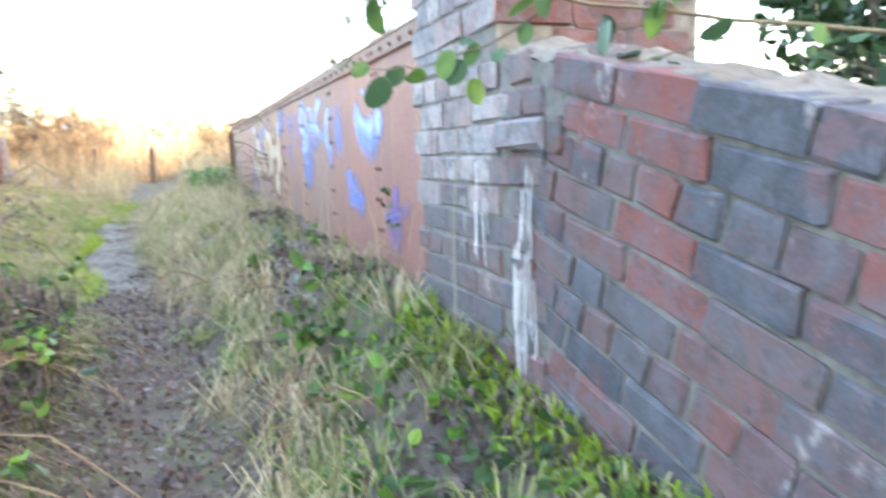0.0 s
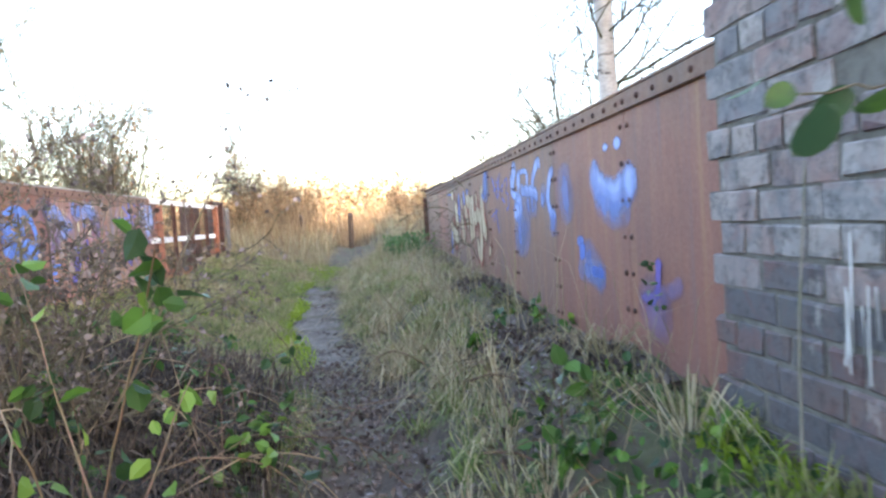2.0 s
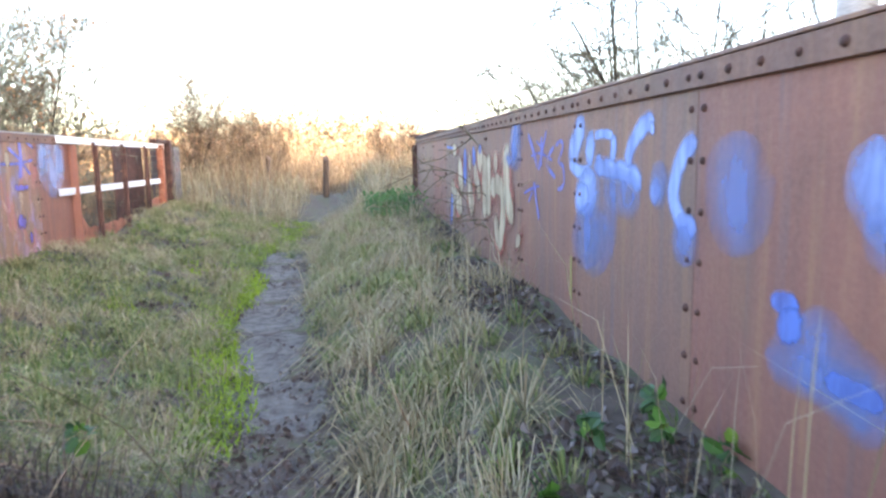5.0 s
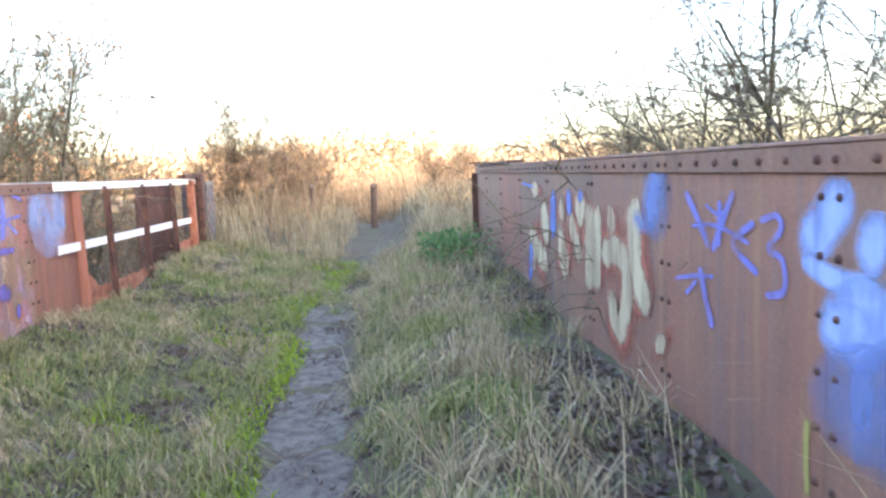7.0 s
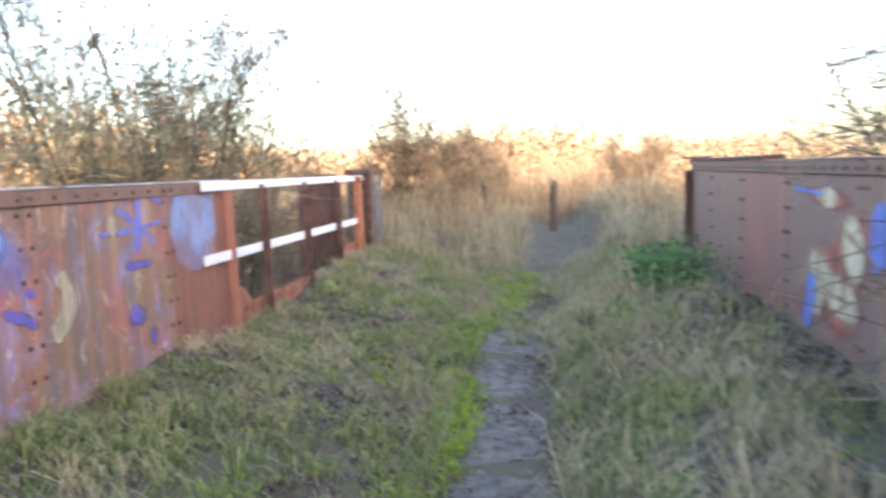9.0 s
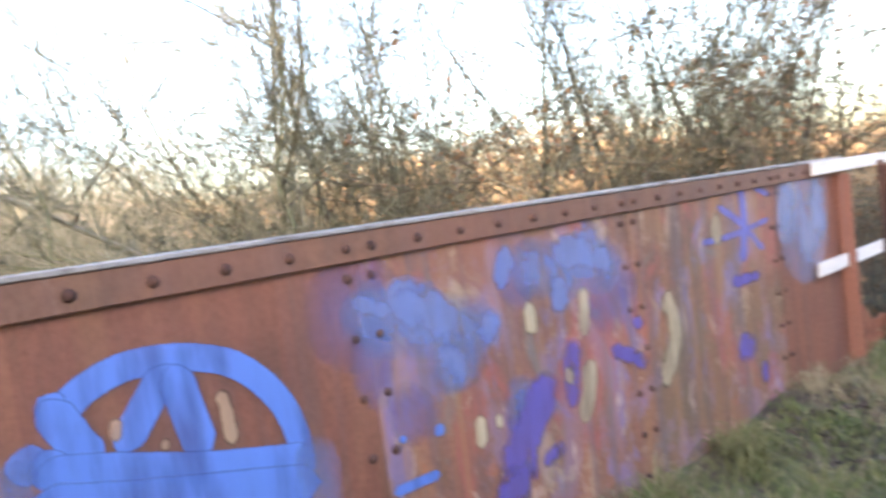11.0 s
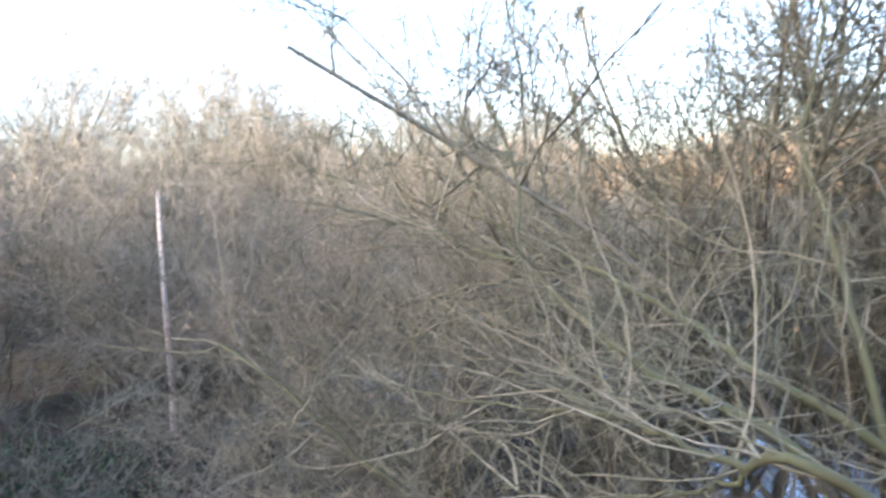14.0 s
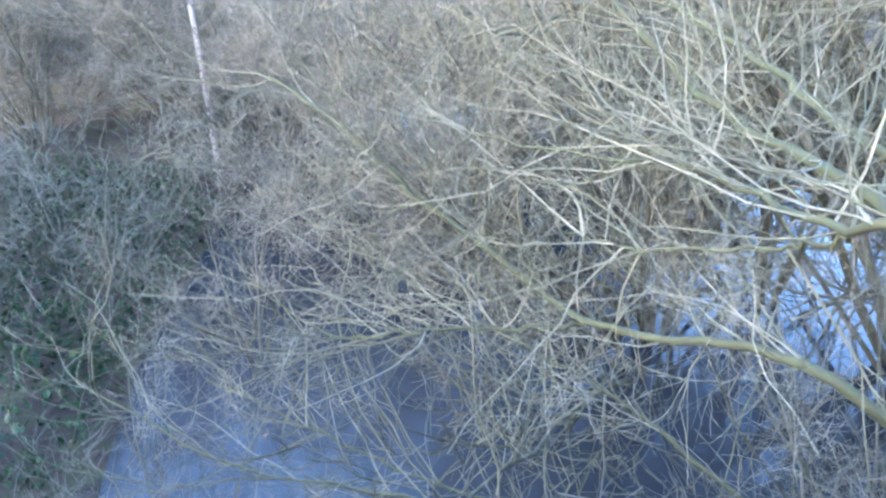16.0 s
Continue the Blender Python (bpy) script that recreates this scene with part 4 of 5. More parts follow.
# capping of crumbling mortar along the raked top
n = 160
us = np.linspace(0.05, 4.5, n)
cap_v = []
for off_x, lift in ((WX + 0.012, 0.010), (WX + 0.03, 0.040), (WX + 0.17, 0.055), (WX + 0.31, 0.04), (WX + 0.34, 0.0)):
    yy = TOP0[0] - us * ct
    zz = TOP0[1] - us * st - 0.055 + lift * (0.7 + 0.3 * np.sin(us * 9 + off_x * 20) * np.sin(us * 23)) + 0.006 * np.sin(us * 61 + off_x * 50) + 0.004 * np.sin(us * 97)
    cap_v.append(np.stack([np.full(n, off_x) + 0.012 * np.sin(us * 17 + off_x * 9), yy, zz], 1))
cap_t = []
for r in range(4):
    for i in range(n - 1):
        o = r * n + i
        cap_t += [(o, o + 1, o + n), (o + 1, o + n + 1, o + n)]
array_part("mortar_capping", np.concatenate(cap_v), cap_t, MORTAR, wall, "crumbling pale mortar capping")

pier = thing("brick_pier", (0, 0, 0))
tagged(pier, "square brick pier of weathered grey brick beside the girder", "brick pier")
bm = bmesh.new()
box(bm, (WX + 0.006, 0.942, 0.6), (WX + 0.68, 1.588, 2.98))
part("mortar_core", bm, MORTAR, pier)

# white paint splashed down the brickwork
def drips(name, y, z0, z1, spread, count, rng, mat, parent, label):
    st_list = []
    for _ in range(count):
        yy = y + rng.uniform(-spread, spread)
        a = z0 - rng.uniform(0, 0.1)
        st_list.append(([(yy, a), (yy + rng.uniform(-.01, .01), (a + z1) / 2), (yy + rng.uniform(-.012, .012), z1 + rng.uniform(0, 0.34))], rng.uniform(0.005, 0.013)))
    graffiti(parent, WX - 0.006, -1, name, mat, st_list, label)


drip_rng = np.random.default_rng(5)
drips("paint_splash", 0.79, 1.86, 1.42, 0.060, 26, drip_rng, WHITE_SPRAY, wall, "white paint running down the bricks")
drips("paint_splash", 0.78, 1.95, 1.80, 0.045, 8, drip_rng, WHITE_SPRAY, wall, "white paint splashed on the bricks")
drips("paint_splash", 1.05, 1.96, 1.74, 0.045, 7, drip_rng, WHITE_SPRAY, pier, "white paint running down the bricks")

# small brick pier at the railing's far end
far_pier = thing("brick_pier", (-4.18, 12.62, 1.2))
tagged(far_pier, "low weathered brick pier at the end of the railing", "brick pier")
bm = bmesh.new()
box(bm, (-0.15, -0.16, -0.6), (0.19, 0.20, 1.36))
part("mortar_core", bm, MORTAR, far_pier)

# ---------------------------------------------------------------- path stones and posts
path = thing("stone_path", (0, 0, 0))
tagged(path, "worn grey stone slabs half sunk into the path", "path", kind="structure")
slab_rng = np.random.default_rng(11)
y = 4.6
while y < 9.9:
    ln = slab_rng.uniform(0.7, 1.3)
    c = float(path_x(y + ln / 2)) + slab_rng.uniform(-0.05, 0.05)
    wd = slab_rng.uniform(0.21, 0.29)
    k = 44
    angs = np.linspace(0, 2 * math.pi, k, endpoint=False)
    edge = 1 + slab_rng.uniform(-0.07, 0.06, k) + 0.09 * np.sin(3 * angs + y) + 0.06 * np.sin(7 * angs + 2 * y)
    bm = bmesh.new()
    rings = []
    for f, dz in ((1.06, -0.09), (1.0, 0.004), (0.86, 0.010), (0.62, 0.012), (0.34, 0.010)):
        ox = c + wd * f * edge * np.sign(np.cos(angs)) * np.abs(np.cos(angs)) ** 0.7
        oy = y + ln / 2 + (ln / 2 - 0.006) * f * edge * np.sign(np.sin(angs)) * np.abs(np.sin(angs)) ** 0.7
        oz = ground_z(ox, oy) + dz + slab_rng.uniform(-0.006, 0.006, k)
        rings.append([bm.verts.new(q) for q in zip(ox, oy, oz)])
    mid = bm.verts.new((c, y + ln / 2, float(ground_z(c, y + ln / 2)) + 0.010))
    for inner, outer in zip(rings[1:], rings[:-1]):
        for i in range(k):
            j = (i + 1) % k
            bm.faces.new((outer[i], outer[j], inner[j], inner[i]))
    for i in range(k):
        bm.faces.new((rings[-1][i], rings[-1][(i + 1) % k], mid))
    part("slab", bm, STONE, path)
    y += ln + slab_rng.uniform(0.0, 0.12)

for px, py, h, r in ((-1.83, 15.45, 0.78, 0.062), (-3.0, 15.9, 0.62, 0.06)):
    z0 = float(ground_z(px, py))
    bm = bmesh.new()
    bmesh.ops.create_cone(bm, cap_ends=True, segments=10, radius1=r, radius2=r * 0.92, depth=h + 0.4)
    for v in bm.verts:
        v.co.z += (h - 0.4) / 2
        v.co.x += random.uniform(-0.006, 0.006)
        v.co.y += random.uniform(-0.006, 0.006)
        if v.co.z > h - 0.05:
            v.co.z += 0.05 * v.co.x / r
    bmesh.ops.bevel(bm, geom=[e for e in bm.edges if abs(e.verts[0].co.z - e.verts[1].co.z) < 0.1], offset=0.008, segments=1, affect="EDGES")
    p = part("fence_post", bm, TIMBER)
    p.location = (px, py, z0)
    p.rotation_euler = (0.03, -0.03, random.uniform(0, 3))
    tagged(p, "short weathered timber post standing in dead grass", "fence post", "posts beside the path")

# ---------------------------------------------------------------- bare trees and scrub
def woody(name, at, seed, stems, height, label, category, mat=None, fan=0.5, lean=(0, 0), levels=(9, 8, 5), r=0.035, leaves=0, leaf_mat=None, leaf_size=0.04, twig=0.5, mat2=None, lift=0.06, sides=4, group="", thick=0.0030):
    """A tree or shrub: stems with side branches and twigs, each bending its own way."""
    rng = np.random.default_rng(seed)
    t = thing(name, at)
    mat = mat or BARK
    a = rng.uniform(0, 2 * math.pi, stems)
    out = rng.uniform(0.2, 1.0, stems) * fan
    d = np.stack([np.cos(a) * out + lean[0], np.sin(a) * out + lean[1], np.ones(stems)], 1)
    st = np.stack([np.cos(a), np.sin(a), np.zeros(stems)], 1) * 0.12 * rng.uniform(0, 1, (stems, 1))
    st[:, 2] = -0.15
    ln = height * rng.uniform(0.65, 1.05, stems)
    l0 = grow(rng, st, d, ln, 8, 0.10, lift * 0.5)
    r0 = r * rng.uniform(0.6, 1.1, stems)
    v0 = tubes(l0, r0, r0 * 0.25, 6)
    s1, d1, w1, f1 = sprout(rng, l0, levels[0], 0.62, 0.2)
    n1 = ln[w1] * rng.uniform(0.25, 0.55, len(w1)) * (1.1 - 0.55 * f1)
    l1 = grow(rng, s1, d1, n1, 6, 0.17, lift)
    r1 = r0[w1] * 0.42 * (1.1 - 0.7 * f1)
    v1 = tubes(l1, r1, r1 * 0.3, sides)
    s2, d2, w2, f2 = sprout(rng, l1, levels[1], 0.75, 0.1)
    n2 = n1[w2] * rng.uniform(0.25, 0.6, len(w2)) * (1.15 - 0.5 * f2)
    l2 = grow(rng, s2, d2, n2, 5, 0.2, lift)
    r2 = np.maximum(r1[w2] * 0.5, thick * 1.5)
    v2 = tubes(l2, r2, r2 * 0.45, 3)
    s3, d3, w3, f3 = sprout(rng, l2, levels[2], 0.8, 0.1)
    n3 = twig * rng.uniform(0.2, 0.75, len(w3))
    l3 = grow(rng, s3, d3, n3, 4, 0.2, lift)
    r3 = np.full(len(w3), thick) * rng.uniform(0.7, 1.3, len(w3))
    v3 = tubes(l3, r3, r3 * 0.5, 3)
    vv, tt = joined([v0, v1])
    array_part("trunk", vv, tt, mat, t, smooth=True)
    vv, tt = joined([v2, v3])
    tagged(array_part("crown", vv, tt, mat2 or mat, t), kind="stuff")
    if leaves:
        ends = np.concatenate([l3[:, -1], l3[:, 2], l2[:, -1]])
        pick = ends[rng.integers(0, len(ends), leaves)]
        vv, tt = leaf_cards(rng, pick, leaf_size)
        tagged(array_part("foliage", vv, tt, leaf_mat or BUSH_LEAF, t, "sparse withered leaves"), kind="stuff")
    return tagged(t, label, category, group)


def gz(x, y):
    return float(ground_z(x, y))


# the wood on the far side of the wall, whose shade lies over the bridge
wood_tree = woody("tree", (5.6, 3.2, gz(5.6, 3.2)), 21, 3, 7.4, "tall bare ivy-clad tree in the wood", "tree", BARK_DARK, 0.3, (0, 0), (16, 9, 4), 0.13, 9000, IVY_LEAF, 0.16, 0.7, group="trees of the wood")
# mostly unseen belt, added with dense ivy crowns to block the low sun
wood_rng = np.random.default_rng(3)
for i in range(26):
    x = 6.0 + wood_rng.uniform(0, 7)
    y = 3.0 - i * 1.05 + wood_rng.uniform(-0.5, 0.5)
    z = gz(x, y) - 0.1
    k = wood_rng.uniform(0.85, 1.25)
    o = copy_thing(wood_tree, pose(x, y, z, wood_rng.uniform(-4, 4), wood_rng.uniform(-4, 4), wood_rng.uniform(0, 360)))
    o.scale = (k * 1.15, k * 1.15, k)

# birch and shrubs outside the near girder
birch = thing("birch_tree", (0.0, 3.3, -0.9))
rb = np.random.default_rng(8)
trunk = grow(rb, np.array([[0, 0, 0.0]]), np.array([[-0.02, 0.0, 1.0]]), np.array([7.5]), 12, 0.012, 0.05)
bv = tubes(trunk, np.array([0.062]), np.array([0.032]), 10)
array_part("trunk", *bv, BIRCH, birch, "white peeling birch bark", smooth=True)
s1, d1, w1, f1 = sprout(rb, trunk, 34, 0.8, 0.45)
l1 = grow(rb, s1, d1, rb.uniform(0.4, 1.1, 34), 7, 0.15, 0.05)
s2, d2, w2, f2 = sprout(rb, l1, 10, 0.7)
l2 = grow(rb, s2, d2, rb.uniform(0.2, 0.7, len(w2)), 5, 0.2, 0.0)
array_part("crown", *joined([tubes(l1, np.full(34, 0.009), np.full(34, 0.003), 4), tubes(l2, np.full(len(w2), 0.0045), np.full(len(w2), 0.002), 3)]), BARK_DARK, birch)
tagged(birch, "slender bare birch with pale peeling bark", "tree")

woody("hawthorn_bush", (2.7, 9.0, -0.6), 31, 14, 5.4, "bare dark hawthorn bush spreading over the girder", "bush", BARK_DARK, 0.6, (-0.55, -0.1), (16, 9, 5), 0.042, 900, BUSH_LEAF, 0.024, 0.30, lift=-0.02, thick=0.0034)
woody("hawthorn_bush", (3.2, 12.0, -0.5), 34, 11, 4.8, "bare dark hawthorn bush beside the girder", "bush", BARK_DARK, 0.7, (-0.6, 0), (14, 9, 5), 0.04, 500, BUSH_LEAF, 0.024, 0.32, lift=-0.02, thick=0.0034)
woody("hawthorn_bush", (2.2, 6.9, -0.9), 33, 9, 4.9, "bare dark hawthorn bush outside the girder", "bush", BARK_DARK, 0.6, (0.0, 0.1), (13, 9, 5), 0.04, 500, BUSH_LEAF, 0.024, 0.32, lift=-0.01, thick=0.0034)

# willow scrub standing in and round the pond
WG = "willows of the pond"
woody("willow_bush", (-8.6, 9.6, -1.2), 41, 17, 7.6, "bare many-stemmed willow with mossy green bark", "bush", BARK, 0.62, (0.05, 0.0), (17, 10, 6), 0.045, 700, BUSH_LEAF, 0.026, 0.40, group=WG, thick=0.0032)
woody("willow_bush", (-6.9, 11.8, -1.0), 42, 12, 7.4, "bare many-stemmed willow with a few brown leaves", "bush", BARK, 0.7, (0, 0), (18, 10, 6), 0.042, 900, BUSH_LEAF, 0.026, 0.40, group=WG, thick=0.0032)
woody("willow_bush", (-9.4, 7.4, -1.2), 43, 14, 5.1, "bare many-stemmed willow leaning over the pond", "bush", BARK, 0.8, (0.0, -0.40), (16, 9, 5), 0.032, 300, BUSH_LEAF, 0.028, 0.42, group=WG, thick=0.003)
woody("willow_bush", (-10.6, 6.0, -1.2), 48, 13, 4.3, "low bare willow leaning over the pond", "bush", BARK, 0.9, (0.0, -0.5), (14, 9, 5), 0.026, 0, None, 0.028, 0.42, BARK_PALE, group=WG, thick=0.003)
woody("willow_bush", (-10.0, 8.8, -1.2), 49, 11, 6.8, "bare many-stemmed willow with arching branches", "bush", BARK, 0.85, (0.0, -0.2), (16, 9, 5), 0.038, 500, BUSH_LEAF, 0.024, 0.40, group=WG, thick=0.003)
shoots = woody("willow_bush", (-11.2, 8.3, -1.15), 44, 13, 3.4, "low willow with long pale shoots arching over the water", "bush", BARK, 0.9, (0.0, -0.3), (7, 6, 3), 0.016, 0, None, 0.04, 0.7, BARK_PALE, 0.02, group=WG, thick=0.0022)
for x, y, turn, s in ((-12.2, 5.6, 20, 0.95), (-10.6, 1.6, 140, 0.85), (-8.2, 1.0, -60, 0.8), (-9.4, 9.2, 230, 0.8), (-9.4, 3.5, 300, 0.7), (-6.9, 3.6, 10, 0.55), (-6.1, 3.3, 180, 0.5), (-5.7, 7.0, 120, 0.75), (-6.6, 7.9, 260, 0.9)):
    o = copy_thing(shoots, pose(x, y, WATER_Z - 0.15, 0, 0, turn))
    o.scale = (s, s, s)
# a willow at the water's edge: long mossy limbs that reach out low over the pond
limbs = thing("willow_tree", (-5.1, 7.3, -1.1))
REACHING = (
    ([(-5.1, 7.3, -1.1), (-5.15, 6.6, 1.2), (-5.37, 6.04, 1.68), (-5.61, 5.97, 1.63), (-5.81, 5.82, 1.50), (-6.06, 5.57, 1.43), (-6.32, 5.23, 1.65), (-6.40, 4.95, 1.85), (-6.49, 4.72, 2.09), (-6.69, 4.48, 2.19)], 0.021, 0.006, 46),
    ([(-6.06, 5.57, 1.43), (-6.06, 5.30, 1.42), (-6.04, 5.02, 1.46), (-6.07, 4.71, 1.40), (-6.22, 4.39, 1.56)], 0.010, 0.003, 34),
    ([(-5.0, 7.3, -1.1), (-5.05, 6.5, 1.7), (-5.2, 5.89, 2.26), (-5.63, 5.81, 2.25), (-5.88, 5.69, 2.37), (-6.07, 5.53, 2.54), (-6.32, 5.60, 2.81), (-6.57, 5.54, 3.12)], 0.019, 0.004, 44),
    ([(-6.07, 5.53, 2.54), (-6.20, 5.40, 2.57), (-6.43, 5.28, 2.66), (-6.64, 5.02, 2.65)], 0.007, 0.003, 20),
    ([(-4.95, 7.3, -1.1), (-4.85, 6.3, 1.9), (-4.90, 5.66, 2.38), (-5.07, 5.71, 2.24), (-5.38, 5.69, 2.21), (-5.64, 5.60, 2.19), (-5.90, 5.38, 2.13), (-6.24, 5.14, 2.11)], 0.013, 0.003, 40),
    ([(-5.07, 5.71, 2.24), (-5.23, 5.71, 2.15), (-5.50, 5.54, 2.01), (-5.75, 5.39, 1.95)], 0.006, 0.002, 22),
    ([(-5.3, 7.4, -1.1), (-5.7, 6.7, 1.9), (-6.02, 6.27, 2.17), (-6.39, 6.27, 2.25), (-6.92, 6.10, 2.39), (-7.41, 5.87, 2.55), (-8.09, 5.53, 2.69)], 0.022, 0.005, 50),
    ([(-5.5, 7.5, -1.1), (-6.1, 6.8, 2.0), (-6.48, 6.95, 2.50), (-6.90, 7.06, 2.94), (-7.09, 7.34, 3.56), (-7.4, 7.4, 4.3)], 0.020, 0.006, 50),
    ([(-5.2, 7.4, -1.1), (-5.9, 6.5, 0.4), (-6.6, 5.9, 0.7), (-7.3, 5.2, 0.75), (-7.9, 4.5, 1.0)], 0.016, 0.003, 34),
    ([(-5.2, 7.3, -1.1), (-5.4, 6.3, 0.2), (-5.9, 5.6, 0.55), (-6.3, 4.8, 0.6), (-6.7, 4.0, 0.8)], 0.014, 0.003, 34),
    ([(-5.2, 7.2, -1.1), (-5.3, 6.2, 0.5), (-5.5, 5.6, 0.9), (-5.7, 5.0, 1.0), (-5.9, 4.3, 1.0), (-6.2, 3.7, 1.2)], 0.014, 0.003, 32),
)
lr = np.random.default_rng(88)
for pts_, thick_, thin_, shoots_ in REACHING:
    p = np.array(pts_) - np.array(limbs.location) + np.array([0, 0, 0.04])
    s = np.linspace(0, len(p) - 1, 30)
    q = np.stack([np.interp(s, np.arange(len(p)), p[:, i]) for i in range(3)], 1)
    for _ in range(2):
        q[1:-1] = (q[:-2] + 2 * q[1:-1] + q[2:]) / 4
    q[1:] += lr.normal(0, 0.006, q[1:].shape)
    array_part("limb", *tubes(q[None], np.array([thick_]), np.array([thin_]), 7), BARK_MOSSY, limbs, "mossy yellow-green limb", smooth=True)
    s1, d1, w1, f1 = sprout(lr, q[None], int(shoots_ * 0.72), 0.95, 0.25)
    d1 = unit(d1 + np.array([-0.12, -0.22, 0.12]))
    l1 = grow(lr, s1, d1, lr.uniform(0.25, 1.05, len(w1)), 9, 0.20, 0.05)
    s2, d2, w2, f2 = sprout(lr, l1, 4, 0.6, 0.15)
    l2 = grow(lr, s2, d2, lr.uniform(0.12, 0.45, len(w2)), 6, 0.20, 0.04)
    s3, d3, w3, f3 = sprout(lr, l2, 2, 0.6, 0.2)
    l3 = grow(lr, s3, d3, lr.uniform(0.06, 0.22, len(w3)), 4, 0.14, 0.04)
    r1 = lr.uniform(0.0022, 0.0042, len(w1))
    tagged(array_part("crown", *joined([tubes(l1, r1, r1 * 0.4, 4), tubes(l2, np.full(len(w2), 0.0017), np.full(len(w2), 0.0009), 3), tubes(l3, np.full(len(w3), 0.0011), np.full(len(w3), 0.0007), 3)]), SHOOT, limbs, "pale straw-coloured shoots"), kind="stuff")
tagged(limbs, "willow with long mossy limbs reaching over the water", "tree", WG)
thicket = woody("thicket_bush", (-13.4, 3.4, -1.0), 45, 26, 4.6, "grey thicket of bare leaning twigs", "bush", BARK, 1.0, (0, 0), (9, 8, 5), 0.02, 0, None, 0.04, 0.55, BARK_PALE, 0.05, group="thicket round the pond")
trng = np.random.default_rng(9)
for x, y, s in ((-15.0, 6.4, 1.1), (-17.5, 9.0, 1.0), (-10.3, 0.2, 0.8), (-14.5, -0.5, 1.05), (-17.5, 3.0, 1.2), (-19.0, 7.5, 1.3), (-17.0, -3.5, 1.2), (-12.0, -3.0, 0.95), (-20.5, 0.5, 1.35), (-21.5, 5.0, 1.4), (-19.5, 11.5, 0.85), (-24.0, 10.0, 1.5), (-25.0, 3.0, 1.5), (-23.5, -3.5, 1.5), (-16.0, 1.2, 1.1), (-19.5, -7.0, 1.4), (-14.0, -7.0, 1.1)):
    o = copy_thing(thicket, pose(x, y, max(gz(x, y), WATER_Z - 0.1) - 0.05, trng.uniform(-8, 8), trng.uniform(-8, 8), trng.uniform(0, 360)))
    tall = 1.08 if x < -11 else 0.9
    o.scale = (s * 1.1, s * 1.1, s * 0.95 * tall)
woody("orange_bush", (-6.2, 13.2, 0.2), 46, 9, 4.4, "thin bush with orange withered leaves", "bush", BARK_DARK, 0.6, (0, 0), (11, 9, 5), 0.03, 3000, BUSH_LEAF, 0.05, 0.4)
woody("orange_bush", (-5.6, 10.2, -0.6), 47, 8, 4.9, "thin bush with orange withered leaves behind the railing", "bush", BARK_DARK, 0.6, (-0.1, 0), (10, 8, 5), 0.03, 2200, BUSH_LEAF, 0.045, 0.4)
for i, (x, y, h_, n_) in enumerate(((-4.1, 14.6, 2.0, 14), (-3.3, 17.2, 1.9, 14), (-5.4, 16.8, 2.4, 14), (0.7, 14.8, 1.7, 12), (2.4, 17.0, 2.0, 12), (-0.3, 18.5, 1.5, 12))):
    woody("scrub_bush", (x, y, gz(x, y)), 70 + i, n_, h_, "brown winter scrub with withered leaves beyond the bridge", "bush", BARK_RED, 0.8, (0, 0), (9, 8, 4), 0.014, 1800, BUSH_LEAF, 0.035, 0.25, group="scrub beyond the bridge")
# pale dead birch stem in the thicket
bm = bmesh.new()
bmesh.ops.create_cone(bm, cap_ends=True, segments=8, radius1=0.042, radius2=0.026, depth=3.2)
bmesh.ops.subdivide_edges(bm, edges=[e for e in bm.edges if abs(e.verts[0].co.z - e.verts[1].co.z) > 1], cuts=7)
for v in bm.verts:
    v.co.x += 0.03 * math.sin(v.co.z * 2.3)
p = part("dead_birch_stem", bm, BIRCH)
p.location = (-13.1, 2.47, 1.35)
p.rotation_euler = (0.03, -0.09, 0)
tagged(p, "pale broken birch stem standing in the thicket", "tree stem")

# far woods and hills
def far_wood(name, cx, cy, length, turn, height, seed, mat, label, count):
    rng = np.random.default_rng(seed)
    u = rng.uniform(-length / 2, length / 2, count)
    w = rng.normal(0, 3, count)
    x = cx + u * math.cos(turn) - w * math.sin(turn)
    y = cy + u * math.sin(turn) + w * math.cos(turn)
    hh = height * (0.55 + 0.3 * np.sin(u * 0.13 + seed) + rng.uniform(-0.15, 0.25, count))
    base = np.stack([x, y, ground_z(x, y) + hh * rng.uniform(0.0, 0.95, count)], 1)
    return tagged(array_part(name, *leaf_cards(rng, base, 0.42), mat), label, "far wood", kind="stuff")


far_wood("far_woodland", -48, 48, 120, 0.55, 7.5, 1, REED, "sunlit golden wood on the far slope", 42000)
far_wood("far_woodland", -70, 5, 120, 1.5, 8, 2, REED, "sunlit golden scrub beyond the pond", 42000)
far_wood("far_woodland", 30, 90, 120, -0.2, 6.0, 3, REED, "sunlit hedge across the fields", 26000)
far_wood("far_woodland", -14, 60, 60, 0.1, 3.0, 4, REED, "sunlit golden hedge", 16000)
for k, (yy, hh, seed) in enumerate(((700, 20, 1), (1100, 34, 2))):
    xs = np.linspace(-1400, 1400, 90)
    rid = hh * (0.65 + 0.3 * np.sin(xs * 0.004 + seed * 2) + 0.08 * np.sin(xs * 0.021 + seed))
    n = len(xs)
    v = np.concatenate([np.stack([xs, np.full(n, yy - 120.0), np.full(n, -4.0)], 1), np.stack([xs, np.full(n, yy), rid], 1), np.stack([xs, np.full(n, yy + 200.0), np.full(n, -4.0)], 1)])
    t = []
    for r_ in range(2):
        for i in range(n - 1):
            o = r_ * n + i
            t += [(o, o + 1, o + n), (o + 1, o + n + 1, o + n)]
    tagged(array_part("backdrop", v, t, FAR_LAND, smooth=True), "low hazy hills on the horizon", "hills", kind="structure")

